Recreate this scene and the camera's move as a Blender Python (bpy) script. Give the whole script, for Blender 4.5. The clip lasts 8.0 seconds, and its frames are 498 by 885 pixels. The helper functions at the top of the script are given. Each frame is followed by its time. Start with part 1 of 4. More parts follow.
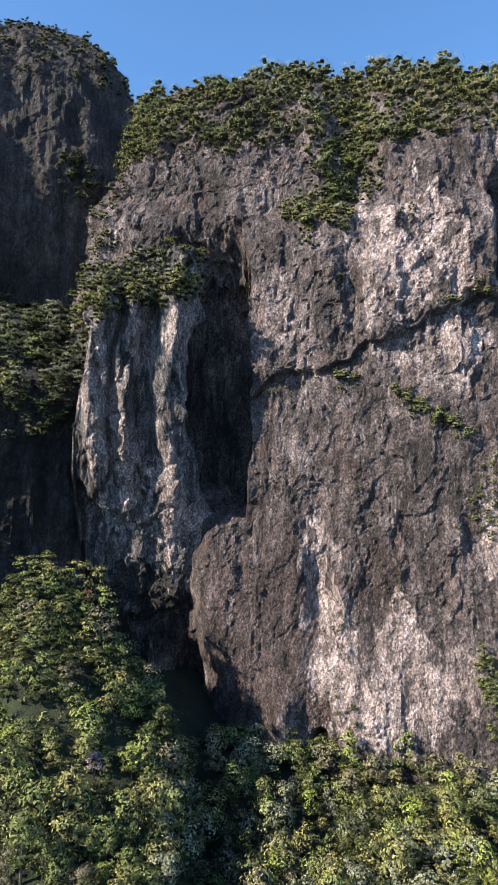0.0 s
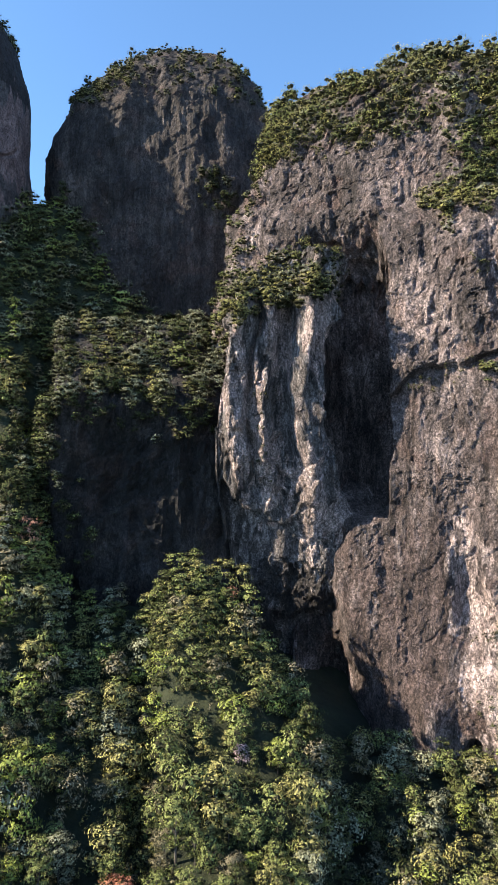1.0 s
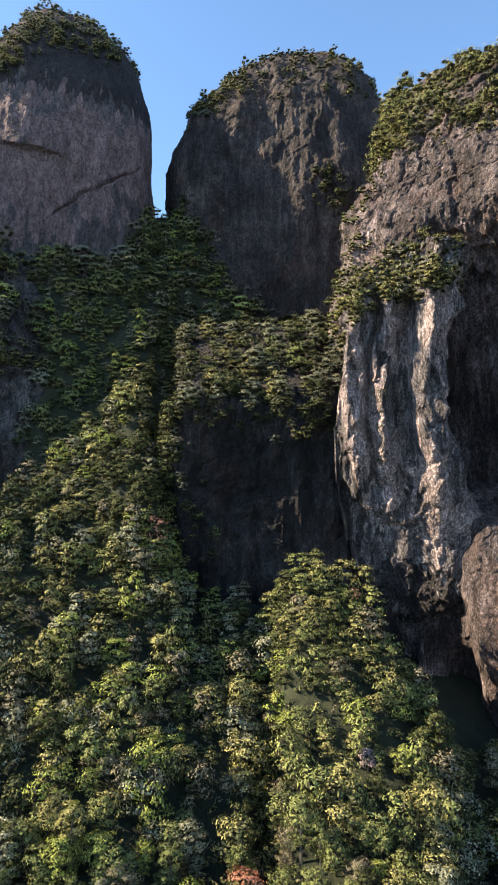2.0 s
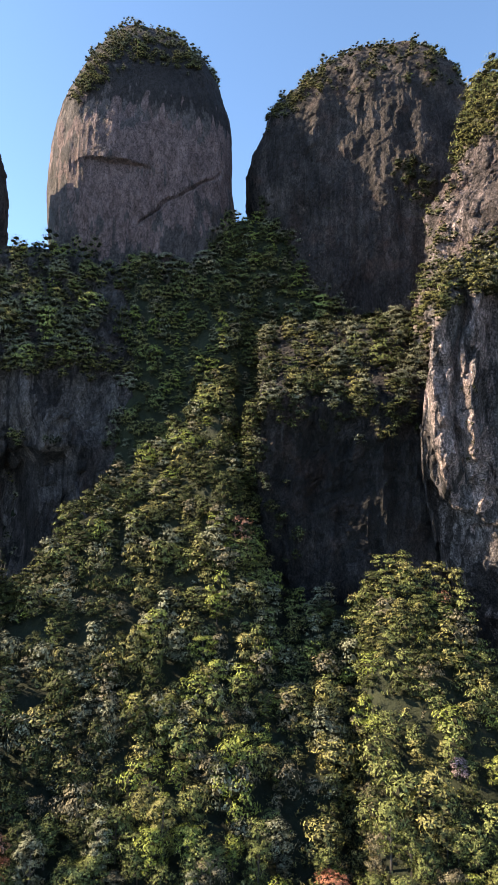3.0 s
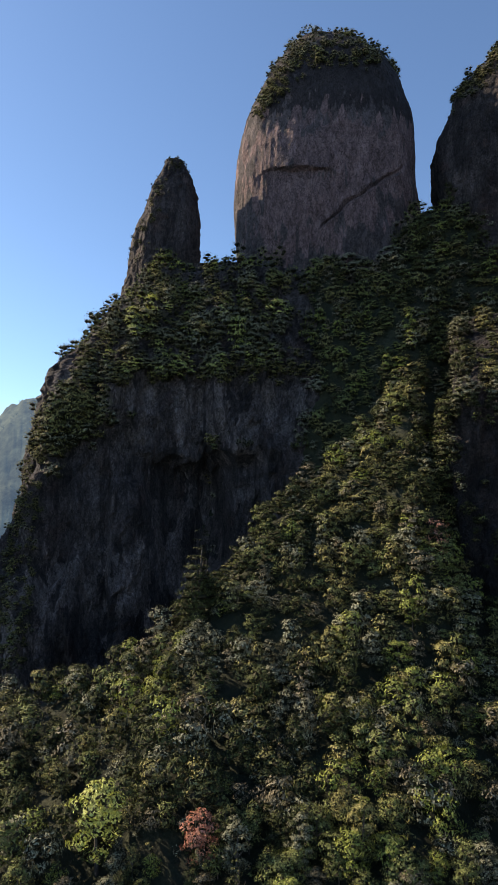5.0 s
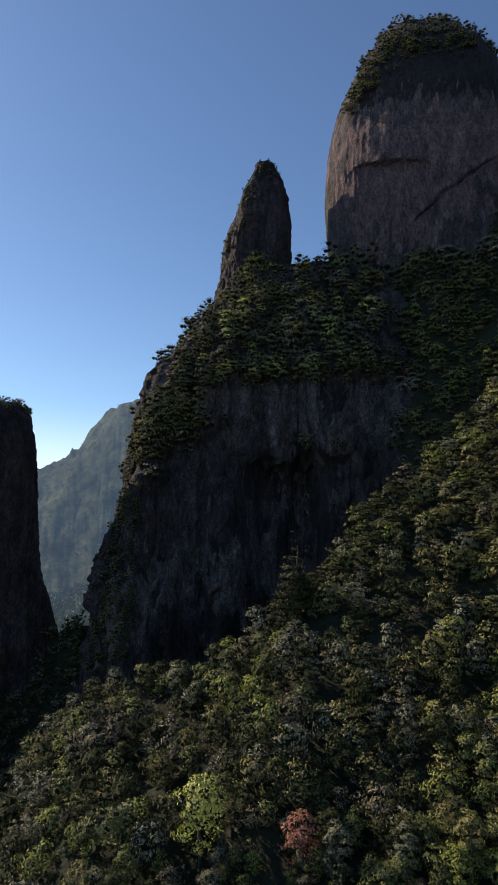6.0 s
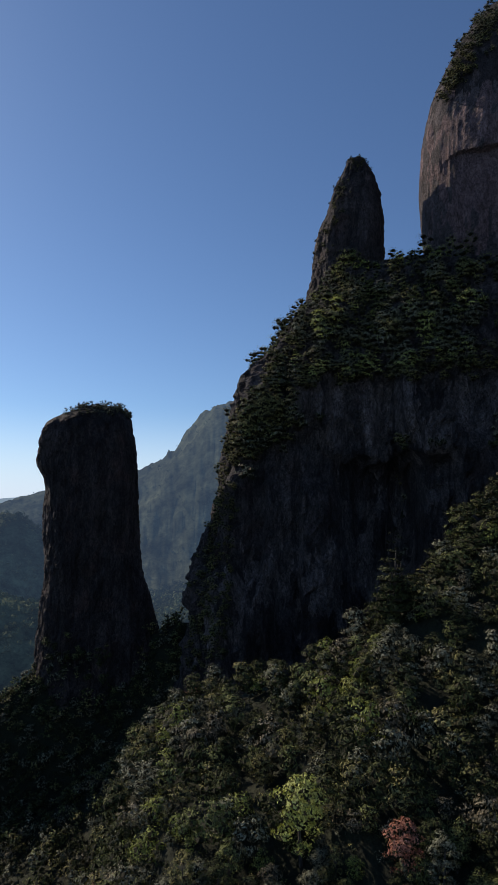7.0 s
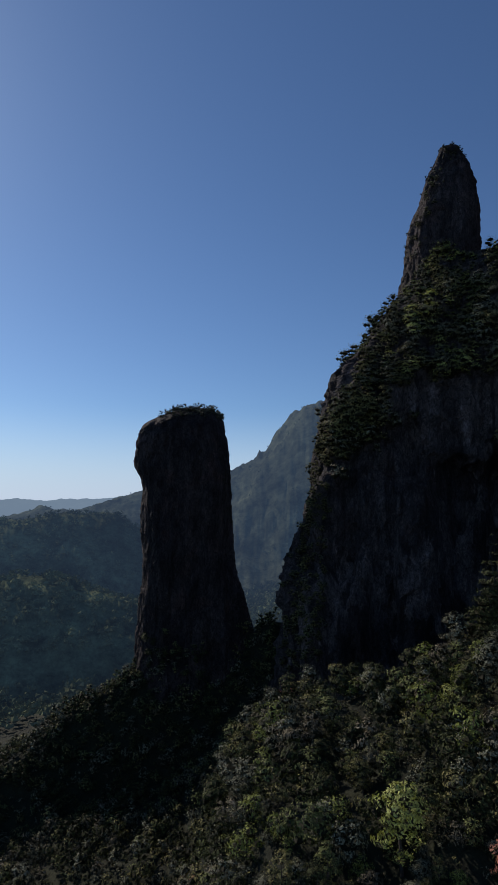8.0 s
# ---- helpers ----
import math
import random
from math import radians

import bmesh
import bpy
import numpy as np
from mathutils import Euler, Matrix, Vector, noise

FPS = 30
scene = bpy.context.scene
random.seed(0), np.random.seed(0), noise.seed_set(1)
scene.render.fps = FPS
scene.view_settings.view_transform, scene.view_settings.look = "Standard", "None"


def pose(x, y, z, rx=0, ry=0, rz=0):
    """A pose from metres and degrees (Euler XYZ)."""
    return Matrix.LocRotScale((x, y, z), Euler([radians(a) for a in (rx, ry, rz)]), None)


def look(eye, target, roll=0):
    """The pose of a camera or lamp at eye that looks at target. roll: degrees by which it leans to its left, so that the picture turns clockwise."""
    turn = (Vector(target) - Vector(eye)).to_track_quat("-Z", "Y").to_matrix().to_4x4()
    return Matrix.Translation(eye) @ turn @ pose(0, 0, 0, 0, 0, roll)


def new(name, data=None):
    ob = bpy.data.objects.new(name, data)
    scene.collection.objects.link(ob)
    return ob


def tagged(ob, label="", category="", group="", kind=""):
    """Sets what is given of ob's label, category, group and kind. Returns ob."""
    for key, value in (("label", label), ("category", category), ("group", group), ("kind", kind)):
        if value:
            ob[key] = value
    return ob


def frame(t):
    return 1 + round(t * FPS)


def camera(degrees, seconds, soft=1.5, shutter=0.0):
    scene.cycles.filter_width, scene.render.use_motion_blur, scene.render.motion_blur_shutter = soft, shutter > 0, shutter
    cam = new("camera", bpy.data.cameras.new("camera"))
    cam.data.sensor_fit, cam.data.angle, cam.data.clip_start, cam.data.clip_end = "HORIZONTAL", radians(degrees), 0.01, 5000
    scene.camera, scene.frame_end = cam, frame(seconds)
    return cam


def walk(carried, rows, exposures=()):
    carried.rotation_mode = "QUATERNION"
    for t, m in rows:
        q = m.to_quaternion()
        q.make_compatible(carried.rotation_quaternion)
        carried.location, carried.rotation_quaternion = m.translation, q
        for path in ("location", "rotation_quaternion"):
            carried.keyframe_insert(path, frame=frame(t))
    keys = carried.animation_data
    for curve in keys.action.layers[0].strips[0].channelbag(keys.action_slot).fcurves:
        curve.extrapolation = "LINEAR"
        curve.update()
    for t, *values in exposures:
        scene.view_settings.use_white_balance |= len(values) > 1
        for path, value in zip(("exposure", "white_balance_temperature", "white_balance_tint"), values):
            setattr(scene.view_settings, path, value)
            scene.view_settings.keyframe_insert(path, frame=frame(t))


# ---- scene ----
# ---- camera: it hangs in the air and pans to its left ----
H = 150.0                        # height of the eye over the valley floor
cam = camera(43.6, 8.0, soft=0.7)
ROWS = [                         # seconds, x, y, z, yaw, pitch, roll
    (0.0, 0.00, 0.00, 0.00, 0.00, 5.25, 0.11),
    (0.5, 0.65, -0.07, -0.01, 6.58, 5.24, 0.20),
    (1.0, 1.26, -0.03, -0.03, 13.18, 5.30, 0.28),
    (1.5, 1.78, 0.09, -0.06, 19.41, 5.35, 0.35),
    (3.0, 1.64, 0.24, -0.25, 31.90, 5.51, 0.32),
    (3.5, 1.44, 0.16, -0.26, 36.01, 5.55, 0.28),
    (4.0, 1.20, 0.08, -0.23, 40.29, 5.60, 0.20),
    (4.5, 0.99, -0.09, -0.25, 44.63, 5.64, 0.12),
    (6.0, -0.01, -1.38, -0.16, 57.22, 5.70, -0.23),
    (6.5, -0.06, -1.74, -0.12, 61.55, 5.70, -0.31),
    (7.0, -0.12, -2.10, -0.12, 65.72, 5.69, -0.38),
    (7.5, -0.26, -2.40, -0.09, 69.97, 5.66, -0.43),
    (8.0, -0.45, -2.65, -0.08, 74.02, 5.64, -0.46),
]
EXPOSURES = [(0.0, 1.36, 6600, 3), (1.5, 1.78, 7700, 6), (3.0, 1.68, 8300, 10), (4.5, 1.12, 8100, 13), (6.0, 0.14, 7500, 14), (7.0, -0.38, 6900, 15), (8.0, -0.78, 6500, 15)]
walk(cam, [(t, pose(x, y, H + z, 90 + pitch, roll, yaw)) for t, x, y, z, yaw, pitch, roll in ROWS], EXPOSURES)

# ---- light: one sun from the left, a clear sky ----
SUN_AZ, SUN_EL = 118.2, 33.0     # degrees to the left of the y axis, degrees up
world = bpy.data.worlds.new("world")
scene.world = world
world.use_nodes = True
wn = world.node_tree.nodes
sky = wn.new("ShaderNodeTexSky")
sky.sky_type, sky.sun_disc = "NISHITA", False
sky.sun_elevation, sky.sun_rotation = radians(SUN_EL), radians(-SUN_AZ)
sky.air_density, sky.dust_density, sky.ozone_density = 0.85, 0.3, 3.0
wn["Background"].inputs["Strength"].default_value = 0.117
tint = wn.new("ShaderNodeMix")
tint.data_type, tint.blend_type = "RGBA", "MULTIPLY"
tint.inputs[0].default_value, tint.inputs[7].default_value = 1.0, (0.78, 1.0, 1.18, 1)
world.node_tree.links.new(sky.outputs[0], tint.inputs[6])
up = wn.new("ShaderNodeSeparateXYZ")
world.node_tree.links.new(wn.new("ShaderNodeTexCoord").outputs["Generated"], up.inputs[0])
low = wn.new("ShaderNodeMapRange")
low.inputs["From Min"].default_value, low.inputs["From Max"].default_value = 0.16, -0.02
low.inputs["To Min"].default_value, low.inputs["To Max"].default_value = 0.0, 0.85
low.interpolation_type = "SMOOTHSTEP"
world.node_tree.links.new(up.outputs["Z"], low.inputs["Value"])
mist = wn.new("ShaderNodeMix")          # pale haze that lies along the whole horizon
mist.data_type = "RGBA"
mist.inputs[7].default_value = (7.2, 9.0, 11.5, 1)
world.node_tree.links.new(low.outputs[0], mist.inputs[0])
world.node_tree.links.new(tint.outputs[2], mist.inputs[6])
world.node_tree.links.new(mist.outputs[2], wn["Background"].inputs["Color"])
sun = new("sun", bpy.data.lights.new("sun", "SUN"))
sun.data.energy, sun.data.angle, sun.data.color = 5.0, radians(0.5), (1.0, 0.895, 0.76)
SUN_WAY = Vector((-math.sin(radians(SUN_AZ)) * math.cos(radians(SUN_EL)), math.cos(radians(SUN_AZ)) * math.cos(radians(SUN_EL)), math.sin(radians(SUN_EL))))
sun.matrix_world = look(SUN_WAY * 900, (0, 0, 0))


# ---- noise on arrays ----
def lattice(ix, iy, iz, seed):
    h = ix.astype(np.uint32) * np.uint32(374761393) + iy.astype(np.uint32) * np.uint32(668265263) + iz.astype(np.uint32) * np.uint32(2147483647 - 58)
    h = h + np.uint32(seed * 7919 + 13)
    h = (h ^ (h >> np.uint32(13))) * np.uint32(1274126177)
    h = h ^ (h >> np.uint32(16))
    h = h * np.uint32(2246822519)
    h = h ^ (h >> np.uint32(15))
    return (h & np.uint32(0xFFFFFF)).astype(np.float64) / 8388607.5 - 1.0


def vnoise(p, seed=0):
    """Smooth noise of about -1 to 1 at the rows of p."""
    i = np.floor(p).astype(np.int64)
    f = p - i
    f = f * f * f * (f * (f * 6 - 15) + 10)
    out = np.zeros(len(p))
    for dx in (0, 1):
        for dy in (0, 1):
            for dz in (0, 1):
                w = (f[:, 0] if dx else 1 - f[:, 0]) * (f[:, 1] if dy else 1 - f[:, 1]) * (f[:, 2] if dz else 1 - f[:, 2])
                out += w * lattice(i[:, 0] + dx, i[:, 1] + dy, i[:, 2] + dz, seed)
    return out


def fbm(p, size, octaves=4, seed=0, gain=0.5):
    """Summed noise; size: the largest form in metres along x, y, z."""
    q = p / np.array(size, float)
    total, amp = np.zeros(len(p)), 1.0
    for k in range(octaves):
        total += amp * vnoise(q * 2.03 ** k + 17.3 * k, seed + k)
        amp *= gain
    return total


def bump(x, centre, width):
    """1 in the middle, falling smoothly to 0 at centre +- width."""
    t = np.clip(1 - np.abs(x - centre) / width, 0, 1)
    return t * t * (3 - 2 * t)


def ramp(x, a, b):
    t = np.clip((x - a) / (b - a), 0, 1)
    return t * t * (3 - 2 * t)


def az_el(p):
    """Bearing (left of the y axis) and rise of points as they stand from the eye's place, in degrees."""
    return np.degrees(np.arctan2(-p[:, 0], p[:, 1])), np.degrees(np.arctan2(p[:, 2] - H, np.hypot(p[:, 0], p[:, 1])))


def spot(az, d, z=0.0):
    return np.array((-math.sin(radians(az)) * d, math.cos(radians(az)) * d, z))


def mesh_from(name, verts, faces, materials, slots=None, smooth=False):
    """A mesh from arrays: faces all triangles or all quads."""
    me = bpy.data.meshes.new(name)
    verts, faces = np.asarray(verts, np.float32), np.asarray(faces, np.int32)
    n, k = faces.shape
    me.vertices.add(len(verts))
    me.vertices.foreach_set("co", verts.ravel())
    me.loops.add(n * k)
    me.loops.foreach_set("vertex_index", faces.ravel())
    me.polygons.add(n)
    me.polygons.foreach_set("loop_start", np.arange(0, n * k, k, dtype=np.int32))
    for m in materials:
        me.materials.append(m)
    if slots is not None:
        me.polygons.foreach_set("material_index", np.asarray(slots, np.int32))
    me.polygons.foreach_set("use_smooth", np.full(n, smooth))
    me.update(calc_edges=True)
    return me


def part(name, me, parent, label=""):
    ob = new(name, me)
    ob.parent = parent
    return tagged(ob, label)


# ---- materials ----
def node_material(name):
    m = bpy.data.materials.new(name)
    m.use_nodes = True
    return m, m.node_tree.nodes, m.node_tree.links, m.node_tree.nodes["Principled BSDF"]


def wire(links, a, b):
    links.new(a, b)


def noise_node(n, l, coord, scale, detail=4.0, rough=0.55, distort=0.0):
    t = n.new("ShaderNodeTexNoise")
    t.inputs["Scale"].default_value, t.inputs["Detail"].default_value = scale, detail
    t.inputs["Roughness"].default_value, t.inputs["Distortion"].default_value = rough, distort
    wire(l, coord, t.inputs["Vector"])
    return t.outputs["Fac"]


def stretch(n, l, coord, sx, sy, sz):
    m = n.new("ShaderNodeMapping")
    m.inputs["Scale"].default_value = (sx, sy, sz)
    wire(l, coord, m.inputs["Vector"])
    return m.outputs["Vector"]


def ramp_node(n, l, fac, stops):
    r = n.new("ShaderNodeValToRGB")
    while len(r.color_ramp.elements) < len(stops):
        r.color_ramp.elements.new(0.5)
    for e, (pos, c) in zip(r.color_ramp.elements, stops):
        e.position, e.color = pos, (*c, 1) if len(c) == 3 else c
    wire(l, fac, r.inputs["Fac"])
    return r.outputs["Color"]


def grey(v):
    return (v, v, v)


def mixed(n, l, fac, a, b, blend="MIX"):
    m = n.new("ShaderNodeMix")
    m.data_type, m.blend_type = "RGBA", blend
    for value, key in ((fac, 0), (a, 6), (b, 7)):
        if isinstance(value, (int, float)):
            m.inputs[key].default_value = value
        elif isinstance(value, tuple):
            m.inputs[key].default_value = (*value, 1)
        else:
            wire(l, value, m.inputs[key])
    return m.outputs[2]


def calc(n, l, op, a, b=0.0, clamp=False):
    m = n.new("ShaderNodeMath")
    m.operation, m.use_clamp = op, clamp
    for i, v in enumerate((a, b)):
        if isinstance(v, (int, float)):
            m.inputs[i].default_value = v
        else:
            wire(l, v, m.inputs[i])
    return m.outputs[0]


def rock_material(name, dark, mid, pale, scars=(), scar_colour=(0.68, 0.575, 0.545), streak=0.6, rust=0.35, grit=0.85, stains_and_shade=(), stain_shade_colour=(0.030, 0.027, 0.028), rough=2.6):
    """Weathered tuff: mottled ground colour, dark and pale water streaks, lichen, and fresh pale scars (bearing, rise,
    widths) on the wall. Dark patches hold stain on the wall and pillar, painted shade on the buttress.
    """
    m, n, l, b = node_material(name)
    co = n.new("ShaderNodeNewGeometry").outputs["Position"]
    big = noise_node(n, l, co, 0.035, 5, 0.6)
    col = ramp_node(n, l, big, [(0.30, dark), (0.50, mid), (0.72, pale)])
    drip = noise_node(n, l, stretch(n, l, co, 0.24, 0.24, 0.026), 1.0, 6, 0.62, 0.8)
    col = mixed(n, l, calc(n, l, "MULTIPLY", ramp_node(n, l, drip, [(0.50, grey(0)), (0.60, grey(1))]), streak), col, (0.032, 0.029, 0.030))
    drip2 = noise_node(n, l, stretch(n, l, co, 0.42, 0.42, 0.028), 1.3, 3, 0.5, 0.8)
    col = mixed(n, l, calc(n, l, "MULTIPLY", ramp_node(n, l, drip2, [(0.58, grey(0)), (0.68, grey(1))]), 0.16 * rough), col, pale)
    red = noise_node(n, l, co, 0.09, 3, 0.5)
    col = mixed(n, l, calc(n, l, "MULTIPLY", ramp_node(n, l, red, [(0.54, grey(0)), (0.66, grey(1))]), rust), col, (0.16, 0.085, 0.065))
    moss = noise_node(n, l, co, 0.16, 7, 0.7)
    col = mixed(n, l, calc(n, l, "MULTIPLY", ramp_node(n, l, moss, [(0.63, grey(0)), (0.70, grey(1))]), 0.6), col, (0.055, 0.060, 0.028))
    for places, paint in ((stains_and_shade, stain_shade_colour), (scars, scar_colour)):
        if not places:
            continue
        wob = n.new("ShaderNodeTexNoise")
        wob.inputs["Scale"].default_value, wob.inputs["Detail"].default_value = 0.24, 7
        wire(l, stretch(n, l, co, 1, 1, 0.32), wob.inputs["Vector"])
        tear = calc(n, l, "MULTIPLY", calc(n, l, "SUBTRACT", wob.outputs["Fac"], 0.5), 4.6)
        xyz = n.new("ShaderNodeSeparateXYZ")
        wire(l, co, xyz.inputs[0])
        total = None
        for sx, sz, rx, rz in places:
            ex = calc(n, l, "DIVIDE", calc(n, l, "SUBTRACT", xyz.outputs[0], sx), rx)
            ez = calc(n, l, "DIVIDE", calc(n, l, "SUBTRACT", xyz.outputs[2], sz), rz)
            far = calc(n, l, "SQRT", calc(n, l, "ADD", calc(n, l, "MULTIPLY", ex, ex), calc(n, l, "MULTIPLY", ez, ez)))
            here = calc(n, l, "SUBTRACT", 1.25, calc(n, l, "ADD", far, tear), True)
            total = here if total is None else calc(n, l, "MAXIMUM", total, here)
        edge = calc(n, l, "MULTIPLY", total, 5.0, True)
        fresh = mixed(n, l, 0.9, paint, ramp_node(n, l, noise_node(n, l, stretch(n, l, co, 1, 1, 0.4), 0.4, 7, 0.65), [(0.3, (0.55, 0.48, 0.45)), (0.6, (1.05, 1.02, 1.0))]), "MULTIPLY")
        col = mixed(n, l, calc(n, l, "MULTIPLY", edge, 0.82), col, fresh)
    sway = n.new("ShaderNodeVectorMath")
    sway.operation = "MULTIPLY_ADD"
    drift = n.new("ShaderNodeTexNoise")
    drift.inputs["Scale"].default_value, drift.inputs["Detail"].default_value = 0.16, 4
    wire(l, co, drift.inputs["Vector"])
    wire(l, drift.outputs["Color"], sway.inputs[0])
    sway.inputs[1].default_value = (5.0, 5.0, 5.0)
    wire(l, co, sway.inputs[2])
    bent_co = sway.outputs[0]
    run = noise_node(n, l, stretch(n, l, bent_co, 0.8, 0.8, 0.07), 1.0, 5, 0.6, 0.6)      # narrow upright water marks
    col = mixed(n, l, grit, col, ramp_node(n, l, run, [(0.34, grey(0.72)), (0.5, grey(1.0)), (0.66, grey(1.22))]), "MULTIPLY")
    blotch = noise_node(n, l, stretch(n, l, co, 1, 1, 0.5), 0.13, 7, 0.68, 0.5)
    col = mixed(n, l, 0.8 * min(1.0, rough / 2.6), col, ramp_node(n, l, blotch, [(0.38, grey(0.45)), (0.52, grey(1.0)), (0.64, grey(1.5))]), "MULTIPLY")
    grain = noise_node(n, l, stretch(n, l, co, 1, 1, 0.7), 1.7, 6, 0.72)
    col = mixed(n, l, grit, col, ramp_node(n, l, grain, [(0.40, grey(0.40)), (0.5, grey(1.0)), (0.60, grey(1.65))]), "MULTIPLY")
    pore = noise_node(n, l, co, 4.2, 4, 0.75)
    col = mixed(n, l, grit, col, ramp_node(n, l, pore, [(0.40, grey(0.5)), (0.5, grey(1.0)), (0.60, grey(1.5))]), "MULTIPLY")
    b.inputs["Roughness"].default_value = 0.86
    b.inputs["Specular IOR Level"].default_value = 0.3
    knobs = n.new("ShaderNodeTexVoronoi")
    knobs.inputs["Scale"].default_value = 1.1
    warp = n.new("ShaderNodeTexNoise")
    warp.inputs["Scale"].default_value, warp.inputs["Detail"].default_value = 0.7, 5
    wire(l, co, warp.inputs["Vector"])
    bend = n.new("ShaderNodeVectorMath")
    bend.operation = "MULTIPLY_ADD"
    wire(l, warp.outputs["Color"], bend.inputs[0])
    bend.inputs[1].default_value = (2.2, 2.2, 2.2)
    wire(l, co, bend.inputs[2])
    wire(l, stretch(n, l, bend.outputs[0], 1, 1, 0.5), knobs.inputs["Vector"])
    lumps = calc(n, l, "MULTIPLY", noise_node(n, l, stretch(n, l, co, 1, 1, 0.6), 0.7, 9, 0.74), 1.05)
    lumps = calc(n, l, "ADD", lumps, calc(n, l, "MULTIPLY", knobs.outputs["Distance"], -0.16))
    for size, deep, wide in ((0.30, 0.30, 14.0), (0.9, 0.14, 9.0)):                      # narrow cracks between scales of rock
        crack = calc(n, l, "ABSOLUTE", calc(n, l, "SUBTRACT", noise_node(n, l, stretch(n, l, bend.outputs[0], 1, 1, 0.45), size, 5, 0.6), 0.5))
        lumps = calc(n, l, "ADD", lumps, calc(n, l, "MULTIPLY", calc(n, l, "MULTIPLY", crack, wide, True), deep))
        col = mixed(n, l, 0.8, col, ramp_node(n, l, crack, [(0.0, grey(0.28)), (0.5 / wide, grey(1.0))]), "MULTIPLY")     # colour darkened along the cracks
    wire(l, mixed(n, l, 1.0, col, (1.03, 0.975, 1.01), "MULTIPLY"), b.inputs["Base Color"])
    relief = calc(n, l, "ADD", lumps, calc(n, l, "MULTIPLY", run, 0.12))
    bp = n.new("ShaderNodeBump")
    bp.inputs["Strength"].default_value, bp.inputs["Distance"].default_value = 1.0, rough
    wire(l, relief, bp.inputs["Height"])
    wire(l, bp.outputs[0], b.inputs["Normal"])
    return m


def leaf_material(name, dark, mid, light, glow=0.0):
    """Foliage: every spray of leaves has its own tone, every few metres its own tint; some light passes through."""
    m, n, l, b = node_material(name)
    dark, mid, light = [(1.0 * c[0], 1.0 * c[1], 1.12 * c[2]) for c in (dark, mid, light)]
    geo = n.new("ShaderNodeNewGeometry")
    info = n.new("ShaderNodeObjectInfo")
    patch = noise_node(n, l, geo.outputs["Position"], 0.14, 3, 0.6)
    spray = noise_node(n, l, geo.outputs["Position"], 0.9, 3, 0.6)
    tone = calc(n, l, "ADD", calc(n, l, "MULTIPLY", geo.outputs["Random Per Island"], 0.26), calc(n, l, "MULTIPLY", patch, 0.50))
    tone = calc(n, l, "ADD", tone, calc(n, l, "ADD", calc(n, l, "MULTIPLY", spray, 0.16), calc(n, l, "MULTIPLY", info.outputs["Random"], 0.10)))
    col = ramp_node(n, l, tone, [(0.26, dark), (0.50, mid), (0.74, light)])
    mesh = noise_node(n, l, geo.outputs["Position"], 3.0, 4, 0.75)
    col = mixed(n, l, 0.9, col, ramp_node(n, l, mesh, [(0.36, grey(0.35)), (0.5, grey(1.1)), (0.64, grey(1.8))]), "MULTIPLY")
    rumple = n.new("ShaderNodeBump")
    rumple.inputs["Strength"].default_value, rumple.inputs["Distance"].default_value = 1.0, 0.16
    wire(l, mesh, rumple.inputs["Height"])
    wire(l, rumple.outputs[0], b.inputs["Normal"])
    wire(l, col, b.inputs["Base Color"])
    b.inputs["Roughness"].default_value = 0.6
    b.inputs["Specular IOR Level"].default_value = 0.06
    tr = n.new("ShaderNodeBsdfTranslucent")
    wire(l, mixed(n, l, 0.6, col, (0.95, 1.0, 0.35), "MULTIPLY"), tr.inputs["Color"])
    mx = n.new("ShaderNodeMixShader")
    mx.inputs[0].default_value = glow
    wire(l, b.outputs[0], mx.inputs[1])
    wire(l, tr.outputs[0], mx.inputs[2])
    wire(l, mx.outputs[0], n["Material Output"].inputs["Surface"])
    return m


MAIN_STAINS = [(1, 98, 15, 26), (14, 122, 5, 22), (-2, 128, 12, 10), (44, 128, 7, 14)]
MAIN_SCARS = [(42, 232, 6, 18), (50, 226, 6, 15), (58, 238, 8, 15), (66, 226, 5, 14), (66, 198, 8, 8), (20, 126, 3.5, 15), (25, 112, 4, 18), (26, 98, 6, 10), (46, 106, 6, 12), (56, 93, 8, 8), (38, 84, 11, 8), (74, 140, 3, 10), (33, 284, 4, 7)]
rock_main = rock_material("weathered_tuff", (0.080, 0.064, 0.060), (0.21, 0.17, 0.162), (0.48, 0.40, 0.38), MAIN_SCARS, stains_and_shade=MAIN_STAINS, stain_shade_colour=(0.13, 0.10, 0.095))
# The dark flank and foot patches of the buttress are painted shade.
# The last three scars lighten the left ribs like sunlit faces.
rock_grey = rock_material("ribbed_grey_tuff", (0.11, 0.10, 0.10), (0.26, 0.24, 0.235), (0.52, 0.475, 0.45), [(-34, 200, 3, 14), (-20, 203, 4, 16), (-15, 142, 3, 16), (-25, 150, 6, 14), (-44, 178, 5, 20), (-38, 160, 4, 14), (-52, 186, 7, 8)], rust=0.15, stains_and_shade=[(-62, 142, 12, 42), (-62, 174, 8, 12), (-36, 120, 16, 8)])
# Base colour darkened on pillars, dome and massif to deepen their shade.
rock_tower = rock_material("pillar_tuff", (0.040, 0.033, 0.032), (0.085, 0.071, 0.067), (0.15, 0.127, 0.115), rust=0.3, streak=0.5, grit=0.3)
rock_massif_shade = rock_material("massif_shade_tuff", (0.042, 0.039, 0.039), (0.115, 0.105, 0.102), (0.21, 0.195, 0.185), [(-195, 186, 2.5, 14), (-203, 190, 2.5, 16), (-210, 188, 3, 15), (-217, 186, 2, 13), (-226, 192, 3, 12), (-219, 119, 3, 12), (-227, 126, 2, 20), (-233, 110, 3, 18)], (0.30, 0.28, 0.265), rust=0.2, streak=0.7, grit=0.4)
